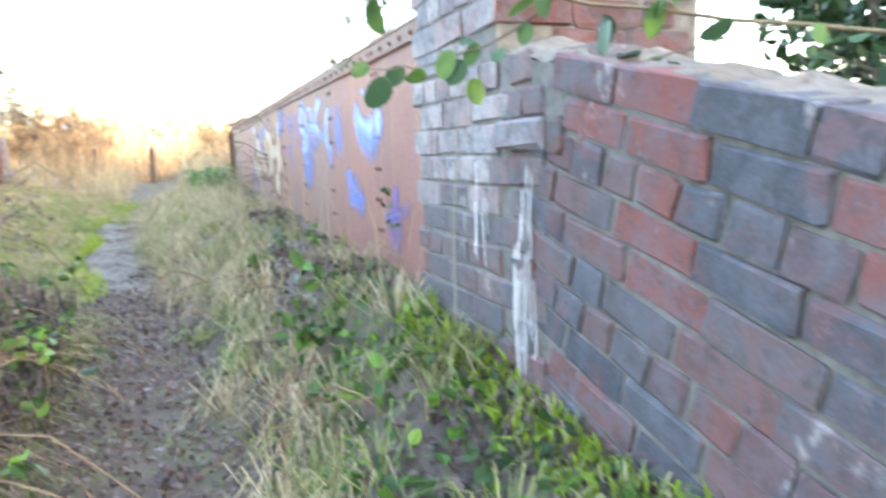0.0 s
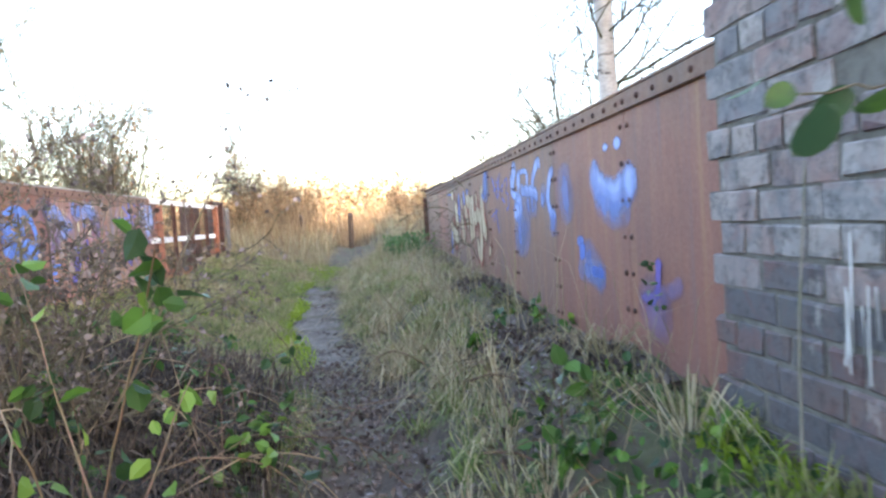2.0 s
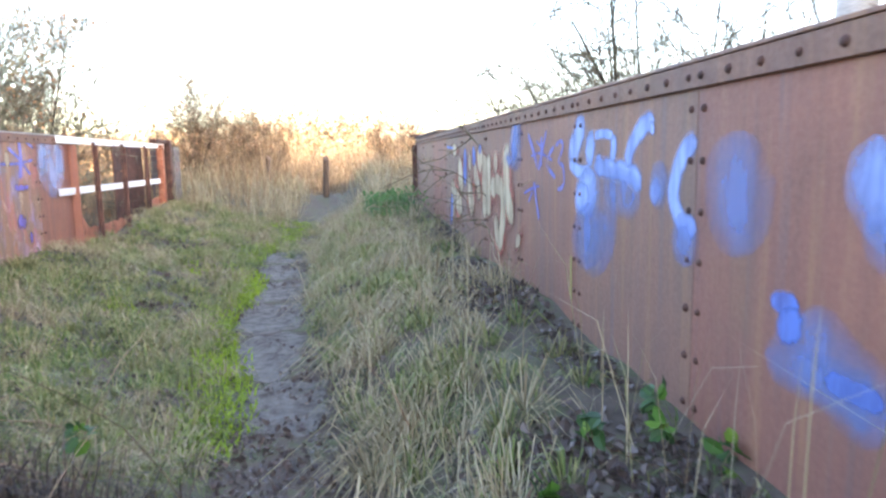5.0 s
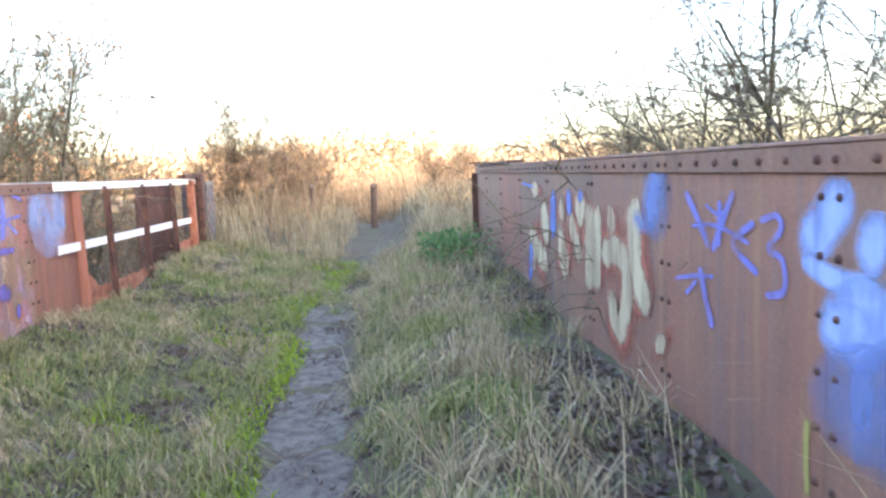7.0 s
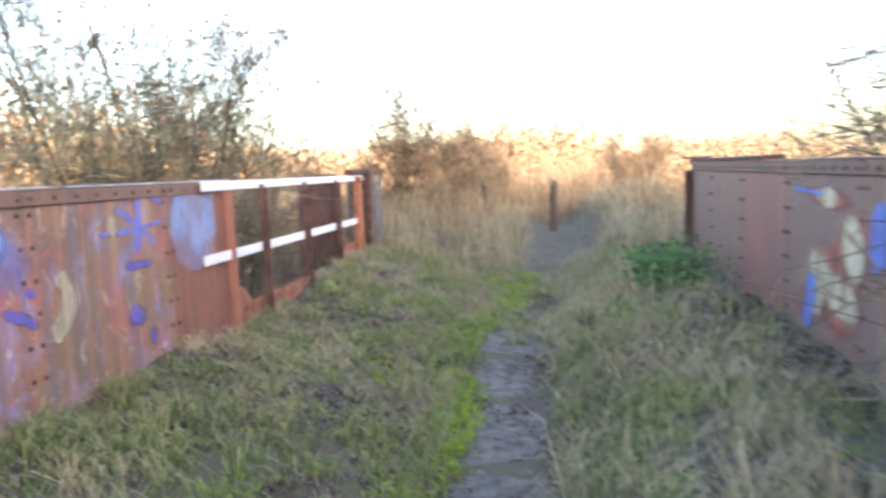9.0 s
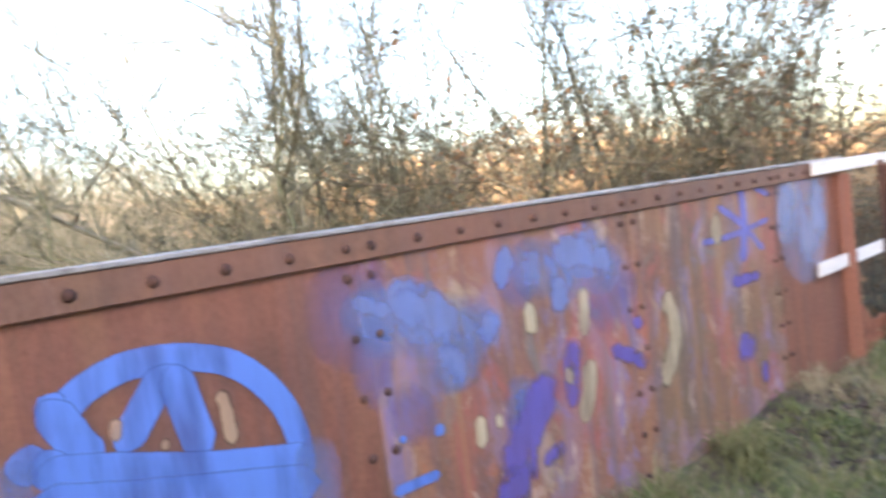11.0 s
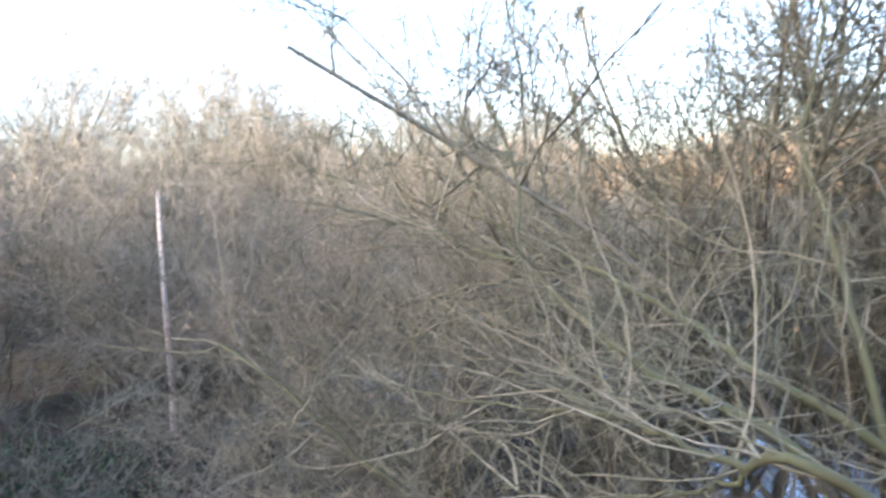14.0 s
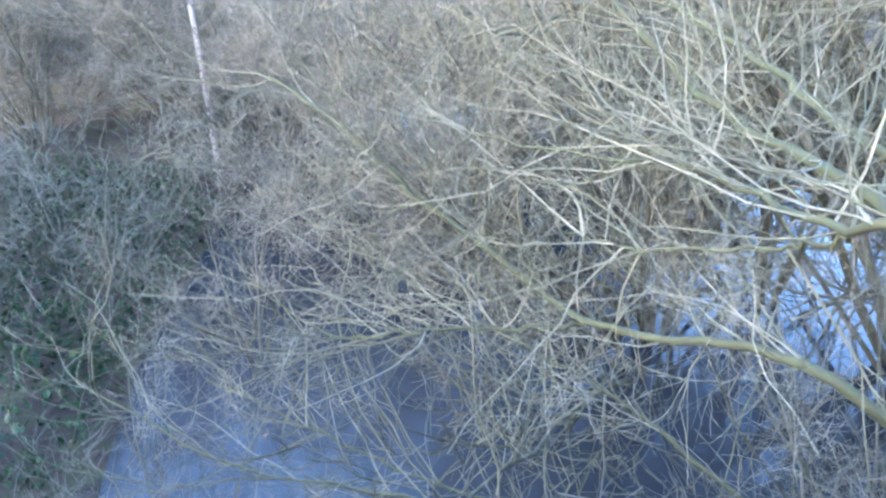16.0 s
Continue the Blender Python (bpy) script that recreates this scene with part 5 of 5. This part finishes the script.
# ---------------------------------------------------------------- grass, stalks, litter
G = np.random.default_rng(77)


def scatter(n, x0, x1, y0, y1, keep):
    x, y = G.uniform(x0, x1, n), G.uniform(y0, y1, n)
    k = keep(x, y) > G.uniform(0, 1, n)
    x, y = x[k], y[k]
    return np.stack([x, y, ground_z(x, y) - 0.01], 1)


def clump(x, y, s):
    return 0.5 + 0.5 * np.sin(x * 3.1 * s + 1.3 * np.sin(y * 2.3 * s)) * np.sin(y * 2.7 * s + 1.7 * np.sin(x * 1.9 * s))


def off_path(x, y, a=0.20, b=0.50):
    return np.maximum(smooth(a, b, np.abs(x - path_x(y))), 0.6 * smooth(9.4, 10.6, y))


def deck(x):
    return ((x > XL + 0.02) & (x < XR - 0.02)).astype(float)


pts = scatter(200000, -4.1, -0.36, -3.0, 13.0, lambda x, y: deck(x) * off_path(x, y) * (0.04 + 0.96 * clump(x, y, 1.3) ** 2.0) * np.where(x > -0.9, np.where(y > 2.4, 0.10, 0.4), np.where(x > -1.2, 0.4, 1.0)))
tagged(array_part("green_grass", *blades(G, pts, 0.085, 0.0026, 1.6, 0.6), GRASS_GREEN), "short green grass on both sides of the path", "grass", kind="stuff")


def tufts(count, per, x0, x1, y0, y1, keep, spread=0.045):
    """Blades that spread from common crowns, with the way each one leans."""
    c = scatter(count, x0, x1, y0, y1, keep)
    a = G.uniform(0, 2 * math.pi, len(c) * per)
    rad = np.abs(G.normal(0, spread, len(a)))
    p = np.repeat(c, per, 0)
    p[:, 0] += np.cos(a) * rad
    p[:, 1] += np.sin(a) * rad
    size = np.repeat(G.uniform(0.5, 1.4, len(c)), per)
    p[:, 0] = np.clip(p[:, 0], XL + 0.02, XR - 0.02)
    p[:, 2] = ground_z(p[:, 0], p[:, 1]) - 0.01
    return p, a, size


bank = lambda x, y: deck(x) * off_path(x, y, 0.22, 0.5) * np.where(x > path_x(y), np.where(x > -0.85, 0.16, 1.0), 0.75) * (0.06 + 0.94 * clump(x + 3, y, 1.1) ** 1.5)
p, a, s = tufts(3700, 44, -4.05, -0.42, -2.0, 13.2, bank)
tagged(array_part("dry_grass", *blades(G, p, np.where(p[:, 0] < path_x(p[:, 1]), 0.13, 0.185) * s, 0.0024, 1.9, 0.8, a), GRASS_DRY), "pale dry grass tufts drooping over the banks", "grass", kind="stuff")
p, a, s = tufts(3200, 34, -4.05, -0.42, 0.0, 12.5, lambda x, y: deck(x) * off_path(x, y, 0.22, 0.45) * (0.2 + 0.8 * clump(x, y + 1, 1.4)) * np.where(x > -0.9, np.where(y > 2.2, 0.12, 0.6), 1.0), 0.035)
tagged(array_part("grass_tufts", *blades(G, p, 0.13 * s, 0.0032, 1.3, 0.7, a), GRASS_GREEN), "green grass tufts among the dry grass", "grass", kind="stuff")
pts = scatter(1100, -1.75, -0.45, 1.5, 11.0, lambda x, y: off_path(x, y, 0.25, 0.5) * clump(x, y + 2, 0.9))
tagged(array_part("tall_grass_stalks", *blades(G, pts, 0.52, 0.0019, 0.8, 0.4), GRASS_DRY), "thin tall dry grass stalks along the bank", "grass", kind="stuff")
pts = scatter(90000, -4.0, -0.4, -3.0, 11.5, lambda x, y: np.maximum(np.where(x > path_x(y) + 0.3, smooth(0.3, 0.6, clump(x, y, 0.8)) * np.where(x > -1.1, 1, 0.5), 0.65 * smooth(0.40, 0.65, clump(x + 2, y, 1.3))), 0.8 * (1 - smooth(0.2, 0.4, np.abs(x - path_x(y)))) * (y < 4.8)))
pts[:, 2] += 0.018
lv, lt = leaf_cards(G, pts, np.where(np.abs(pts[:, 0] - path_x(pts[:, 1])) < 0.4, 0.030, 0.040), 0.0, 0.5)
tagged(array_part("fallen_leaves", lv, lt, LITTER), "wet brown fallen leaves on the path and bank", "leaf litter", kind="stuff")
# moss: along the path's edge and at the foot of the brickwork
pts = scatter(70000, -3.2, -0.44, 0.0, 12.5, lambda x, y: np.maximum((1 - smooth(0.08, 0.24, np.abs(x - path_x(y) + 0.36 + 0.06 * np.sin(y * 2.1)))) * (y > 4.4) * smooth(0.05, 0.35, clump(x, y, 1.5)), np.maximum((x > -0.60) * (y < 1.5) * 1.0, 0.5 * (x < path_x(y) - 0.3) * (y > 4.5) * smooth(0.72, 0.9, clump(x + 1, y, 1.2)))))
tagged(array_part("moss", *blades(G, pts, 0.075, 0.006, 0.9, 0.3), MOSS), "bright green moss beside the slabs and wall", "moss", kind="stuff")
# dead stalks beyond the bridge
pts = scatter(60000, -16, 12, 12.2, 34, lambda x, y: np.maximum(smooth(0.7, 1.3, np.abs(x - path_x(y))), smooth(17, 19, y)) * np.where(np.abs(x + 2) < 3.5, smooth(12.2, 13.6, y), 1.0) * (0.35 + 0.65 * clump(x, y, 0.5)) * (1 - 0.5 * smooth(20, 34, y)))
hgt = np.interp(pts[:, 1], [12, 14, 18, 34], [0.65, 0.9, 1.15, 1.4]) * (0.5 + 0.9 * clump(pts[:, 0], pts[:, 1], 0.45)) * np.where(pts[:, 0] < -2.7, 1.3, 1.0)
tagged(array_part("dead_stalks", *blades(G, pts, hgt, 0.0055, 0.95, 0.45), REED), "tall golden dead stalks beyond the bridge", "dead stalks", kind="stuff")
pts = scatter(60000, -9, 5, 12.6, 24, lambda x, y: np.maximum(smooth(0.4, 1.0, np.abs(x - path_x(y))), smooth(16, 18, y)) * smooth(0.15, 0.6, clump(x + 1, y, 0.8)) * (1 - 0.85 * (np.abs(x + 2.5) < 1.6) * (y < 15.9)))
pts[:, 2] += G.uniform(0, 1, len(pts)) ** 1.4 * np.interp(pts[:, 1], [12.6, 15, 24], [0.5, 0.95, 1.3]) * (0.5 + 0.8 * clump(pts[:, 0], pts[:, 1], 0.5)) * np.where(pts[:, 0] < -2.9, 1.25, 0.9)
tagged(array_part("withered_weeds", *leaf_cards(G, pts, 0.032, 0.1), WEED), "withered brown seed heads and leaves of tall weeds", "weeds", kind="stuff")
pts = scatter(14000, -5.5, 1.5, 12.0, 17.5, lambda x, y: smooth(0.3, 0.8, np.abs(x - path_x(y))) * (0.3 + 0.7 * clump(x, y, 0.9)))
tagged(array_part("dead_stalks", *blades(G, pts, 0.45, 0.004, 0.9, 0.4), GRASS_DRY), "matted pale dead grass round the posts", "dead stalks", kind="stuff")
# banks of the pond
pts = scatter(20000, -13, -4.4, -2, 2.5, lambda x, y: 0.4 + 0.6 * clump(x, y, 0.7))
pts[:, 2] += G.uniform(0, 0.35, len(pts))
tagged(array_part("ivy", *leaf_cards(G, pts, 0.065, 0.0), IVY_LEAF), "dark ivy and bramble leaves on the pond bank", "ivy", kind="stuff")

# ---------------------------------------------------------------- brambles by the path
def bramble(name, at, seed, canes, reach, leaves, label, lean=(0, 0), dead=40, up=1.0):
    rng = np.random.default_rng(seed)
    t = thing(name, at)
    a = rng.uniform(0, 2 * math.pi, canes)
    d = np.stack([np.cos(a) * 0.7 + lean[0], np.sin(a) * 0.7 + lean[1], np.full(canes, up)], 1)
    st = np.stack([rng.normal(0, 0.25, canes), rng.normal(0, 0.3, canes), np.full(canes, -0.05)], 1)
    l0 = grow(rng, st, d, reach * rng.uniform(0.6, 1.1, canes), 9, 0.14, -0.24)
    s1, d1, w1, f1 = sprout(rng, l0, 5, 0.7, 0.2)
    l1 = grow(rng, s1, d1, rng.uniform(0.1, 0.4, len(w1)), 5, 0.2, -0.05)
    cane = array_part("cane_tangle", *joined([tubes(l0, np.full(canes, 0.005), np.full(canes, 0.002), 4), tubes(l1, np.full(len(w1), 0.0025), np.full(len(w1), 0.0012), 3)]), BARK_RED, t, "arching brown canes")
    tagged(cane, kind="stuff")
    if dead:
        st = np.stack([rng.normal(0, 0.4, dead), rng.normal(0, 0.5, dead), np.zeros(dead)], 1)
        l2 = grow(rng, st, rng.normal(0, 0.6, (dead, 3)) + np.array([0, 0, 0.9]), reach * rng.uniform(0.3, 0.8, dead), 6, 0.2, -0.1)
        tagged(array_part("stem_tangle", *tubes(l2, np.full(dead, 0.003), np.full(dead, 0.0012), 3), BARK_RED, t, "dead stems"), kind="stuff")
    ends = np.concatenate([l1[:, -1], l1[:, 3], l0[:, 6]])
    ends = ends[(ends[:, 2] < 0.62) & (ends[:, 2] > 0.02)]
    pick = ends[rng.integers(0, len(ends), max(1, leaves // 2))]
    pick = np.repeat(pick, 3, 0) + rng.normal(0, 0.012, (len(pick) * 3, 3))
    tagged(array_part("foliage", *leaf_cards(rng, pick, 0.056, 0.1), BRAMBLE_LEAF, t, "green bramble leaves in threes"), kind="stuff")
    return tagged(t, label, "bramble")


for i, (x, y, c, re, lv_, up) in enumerate(((-2.35, 1.7, 26, 0.9, 150, 0.8), (-2.5, 2.5, 30, 1.0, 260, 0.9), (-2.75, 3.3, 30, 1.1, 300, 0.9), (-3.2, 2.4, 26, 1.2, 200, 1.1), (-2.75, 1.0, 20, 0.8, 60, 0.8))):
    bramble("bramble_bush", (x, y, gz(x, y)), 100 + i, c, re, lv_, "tangled brown bramble with scattered green leaves", (0.1, 0), 34, up)
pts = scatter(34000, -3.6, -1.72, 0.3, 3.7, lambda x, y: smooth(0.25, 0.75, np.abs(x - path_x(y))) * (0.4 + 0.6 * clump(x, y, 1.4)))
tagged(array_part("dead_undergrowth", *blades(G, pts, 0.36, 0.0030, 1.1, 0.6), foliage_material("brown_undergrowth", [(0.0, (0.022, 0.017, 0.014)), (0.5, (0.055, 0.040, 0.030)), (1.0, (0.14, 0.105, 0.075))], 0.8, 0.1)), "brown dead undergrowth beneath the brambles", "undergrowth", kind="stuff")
woody("elder_bush", (-2.5, 2.2, gz(-2.5, 2.2)), 51, 7, 1.55, "thin leafless bush with dark seed heads beside the path", "bush", BARK_DARK, 0.28, (-0.04, -0.05), (8, 6, 5), 0.010, 1800, SEED_HEAD, 0.022, 0.17, thick=0.0018)
woody("elder_bush", (-3.55, 3.35, gz(-3.55, 3.35)), 52, 5, 1.0, "thin bush with a few green and brown leaves", "bush", BARK_DARK, 0.7, (0, 0), (9, 7, 5), 0.014, 900, BUSH_LEAF, 0.03, 0.22, thick=0.0016)

# bramble sprigs through the bank and against the girder
bramble("bramble_bush", (-0.75, 1.55, gz(-0.75, 1.55)), 120, 10, 0.40, 50, "small green bramble at the foot of the wall", (0, 0), 10, 0.5)
bramble("bramble_bush", (-0.62, 3.2, gz(-0.62, 3.2)), 121, 10, 0.4, 50, "small bramble against the rusted girder", (0, 0), 14, 0.6)
pts = scatter(520, -0.95, -0.5, 0.1, 2.2, lambda x, y: 0.6 + 0.4 * clump(x, y, 2))
pts[:, 2] += G.uniform(0.0, 0.07, len(pts))
tagged(array_part("nettle_leaves", *leaf_cards(G, pts, 0.05, -0.2), BRAMBLE_LEAF), "low green weeds at the foot of the brick wall", "weeds", kind="stuff")

pts = np.stack([G.normal(-0.85, 0.16, 900), G.normal(10.2, 0.3, 900), np.zeros(900)], 1)
pts[:, 2] = ground_z(pts[:, 0], pts[:, 1]) + G.uniform(0.02, 0.34, 900)
tagged(array_part("nettle_clump", *leaf_cards(G, pts, 0.05, 0.2), NETTLE), "low bright green nettle clump beside the girder", "weeds", kind="stuff")
sprig = thing("bramble_sprig", (XR - 0.03, 2.18, 1.86))
sg = np.random.default_rng(66)
line = grow(sg, np.array([[0, -0.12, -0.25]]), np.array([[-0.1, 0.5, 1.0]]), np.array([0.33]), 6, 0.15, 0)
tagged(array_part("stem", *tubes(line, np.array([0.002]), np.array([0.0012]), 4), BARK_RED, sprig), "")
tagged(array_part("foliage", *leaf_cards(sg, np.repeat(line[0, 3:], 4, 0) + sg.normal(0, 0.015, (12, 3)), 0.034), BRAMBLE_LEAF, sprig), kind="stuff")
tagged(sprig, "small green bramble sprig against the rusted plate", "bramble")
line = grow(sg, np.array([[WX - 0.03, 1.22, 1.45]]), np.array([[0.0, 0.03, 1.0]]), np.array([0.85]), 9, 0.04, 0)
tagged(array_part("dry_stem", *tubes(line, np.array([0.004]), np.array([0.002]), 5), BARK_PALE, smooth=True), "thin dry stem standing against the brick pier", "plant stem")

near_cane = thing("bramble_cane", (-2.05, 1.35, gz(-2.05, 1.35)))
cr = np.random.default_rng(19)
for k, (dx, dy, reach, up) in enumerate(((0.15, 0.10, 0.75, 1.3), (-0.25, 0.15, 1.1, 1.8), (0.05, -0.25, 0.7, 1.2), (-0.1, 0.35, 1.2, 1.9))):
    cane = grow(cr, np.array([[cr.normal(0, 0.06), cr.normal(0, 0.06), -0.03]]), np.array([[dx, dy, up]]), np.array([reach]), 12, 0.08, -0.10)
    array_part("cane", *tubes(cane, np.array([0.0045]), np.array([0.002]), 5), BARK_RED, near_cane, smooth=True)
    at = cane[0][cr.integers(4, 12, 7)]
    at = np.repeat(at, 3, 0) + cr.normal(0, 0.025, (21, 3))
    tagged(array_part("foliage", *leaf_cards(cr, at, 0.062, 0.1), LIGHT_BRAMBLE if k in (0, 2) else BRAMBLE_LEAF, near_cane, "bramble leaves in threes"), kind="stuff")
tagged(near_cane, "arching bramble canes with light green leaves beside the path", "bramble")

# hazel branch hanging over the wall in front of the walker
branch = thing("hazel_branch", (0, 0, 0))
hb = np.random.default_rng(61)
main = [(0.62, -0.25, 2.10), (0.30, -0.05, 2.22), (-0.10, 0.12, 2.27), (-0.45, 0.24, 2.315), (-0.72, 0.32, 2.36), (-1.05, 0.40, 2.43)]
side1 = [(-0.62, 0.29, 2.345), (-0.70, 0.42, 2.285), (-0.80, 0.55, 2.255), (-0.90, 0.60, 2.26)]
side2 = [(-0.85, 0.35, 2.385), (-0.98, 0.48, 2.42), (-1.10, 0.58, 2.46)]
side3 = [(-0.25, 0.18, 2.29), (-0.34, 0.45, 2.26), (-0.40, 0.68, 2.24)]
leaf_at = []
for ln, ra in ((main, 0.0055), (side1, 0.003), (side2, 0.003), (side3, 0.0028)):
    p = np.array(ln)
    s = np.linspace(0, len(p) - 1, 14)
    q = np.stack([np.interp(s, np.arange(len(p)), p[:, i]) for i in range(3)], 1) + hb.normal(0, 0.004, (14, 3))
    array_part("twig", *tubes(q[None], np.array([ra]), np.array([ra * 0.5]), 6), BARK_DARK, branch, smooth=True)
    leaf_at.append(q)


def broad_leaf(rng, at, size):
    """One rounded, toothed leaf with a fold along its rib."""
    d = unit(np.array([[rng.normal(-0.2, 0.5), rng.normal(0.1, 0.5), rng.normal(-0.75, 0.3)]]))[0]
    s = unit(np.cross(d, rng.normal(0, 1, (1, 3))))[0]
    nn = np.cross(d, s)
    k = 12
    f = np.linspace(0, 1, k)
    wd = 0.80 * f ** 0.55 * (1 - f) ** 0.62 * rng.uniform(0.8, 1.1) + 0.022 * (np.arange(k) % 2) * (f < 0.98)
    rib = at + np.outer(f * size, d) + np.outer(-rng.uniform(0.02, 0.3) * size * f ** 2, nn)
    left = rib + np.outer(wd * size, s) + np.outer(0.22 * wd * size, nn)
    right_ = rib - np.outer(wd * size, s) + np.outer(0.22 * wd * size, nn)
    v = np.concatenate([rib, left, right_])
    t = []
    for i in range(k - 1):
        t += [(i, i + 1, k + i), (i + 1, k + i + 1, k + i), (i, 2 * k + i, i + 1), (i + 1, 2 * k + i, 2 * k + i + 1)]
    return v, t


for q, count in zip(leaf_at, (32, 14, 16, 4)):
    for i in range(count):
        at = q[int(hb.integers(3, 14))] + hb.normal(0, 0.022, 3)
        v, t = broad_leaf(hb, at, hb.uniform(0.038, 0.074))
        array_part("leaf", v, t, NEAR_LEAF, branch, smooth=True)
tagged(branch, "hazel branch with green leaves hanging over the brick wall", "branch")

# ---------------------------------------------------------------- bricks of the walls, course by course
random.seed(4)
for row in range(13):
    u = 0.02 + (0.0 if row % 2 else -0.06)
    w = 0.02 + row * COURSE
    while u < 3.3:
        size = "half" if (row % 4 == 2 or random.random() < 0.12) else "full"
        ln = FULL if size == "full" else HALF
        y, z = raked(u + ln / 2, w + COURSE / 2)
        if z > 1.15 and y > -1.4 and not (y > 0.84 + 0.06 * math.sin(row * 2.1)) and not (row == 0 and u < 0.30):
            if not (row < 2 and y > 0.60):
                lay(wall, "blue", size, (WX + 0.055 + random.uniform(-0.004, 0.004), y, z), RAKE)
        u += ln
for row in range(22):
    z = 1.17 + row * COURSE
    y = 0.93 if row % 2 else 0.93 + HALF / 2 - HALF
    header = row % 3 == 1
    while y < 1.60:
        size = "half" if header or y > 1.60 - FULL * 0.8 else "full"
        ln = FULL if size == "full" else HALF
        if y + ln > 1.66:
            break
        low = z < 2.33
        if low or y > 0.92:
            # the paler brick set above about z 2.0, with a ragged change-over
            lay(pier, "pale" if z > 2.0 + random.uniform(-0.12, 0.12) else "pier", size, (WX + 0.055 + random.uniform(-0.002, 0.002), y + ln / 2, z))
        y += ln
    if z < 2.3:                          # toothing into the raked wall
        ys = 0.86 - 0.05 * (row % 2)
        for k in range(1 if row % 2 else 2):
            yy = ys - k * HALF
            if yy < 0.80 + 0.02 * row:
                lay(pier, "pier", "half", (WX + 0.053 + random.uniform(-0.006, 0.006), yy, z))
    if z > 2.2:                          # the pier's near end face
        x = WX + (0.0 if row % 2 else -0.06)
        while x < WX + 0.60:
            size = "full" if x + FULL < WX + 0.70 else "half"
            if x > WX - 0.02:
                lay(pier, "red", size, (x + (FULL if size == "full" else HALF) / 2, 0.985, z), 0, math.pi / 2)
            x += FULL
# the broken corner: a projecting brick with its torn end, and loose rubble behind it
lay(pier, "pale", "full", (WX + 0.030, 0.79, 2.125), 0.0, 0.06)
lay(wall, "broken", "half", (WX + 0.050, 0.655, 2.115), 0.03, 1.45)
for ry, rz, rx, tilt, turn, key in ((0.80, 2.215, 0.10, 0.1, 0.3, "broken"), (0.72, 2.20, 0.11, 0.25, 0.5, "broken"), (0.62, 2.20, 0.10, -0.2, 0.8, "pier"), (0.55, 2.17, 0.08, 0.35, 0.2, "pier"), (0.50, 2.11, 0.07, 0.25, 0.4, "pier"), (0.78, 2.29, 0.13, -0.1, 1.2, "pier"), (0.68, 2.27, 0.14, 0.3, 0.2, "broken"), (0.58, 2.27, 0.12, 0.2, 1.0, "pier"), (0.84, 2.29, 0.09, 0.05, 0.1, "pale")):
    lay(wall, key, "half", (WX + rx, ry, rz), tilt, turn)
for row in range(16):
    z = -0.02 + row * COURSE
    for k in range(2):
        lay(far_pier, "pier", "half" if row % 2 else "full", (0.145, -0.10 + k * 0.2 if row % 2 else 0.02 + k * 0.0, z)) if not (k and not row % 2) else None
        lay(far_pier, "pier", "half", (-0.09 + k * 0.17, -0.115, z), 0, math.pi / 2)
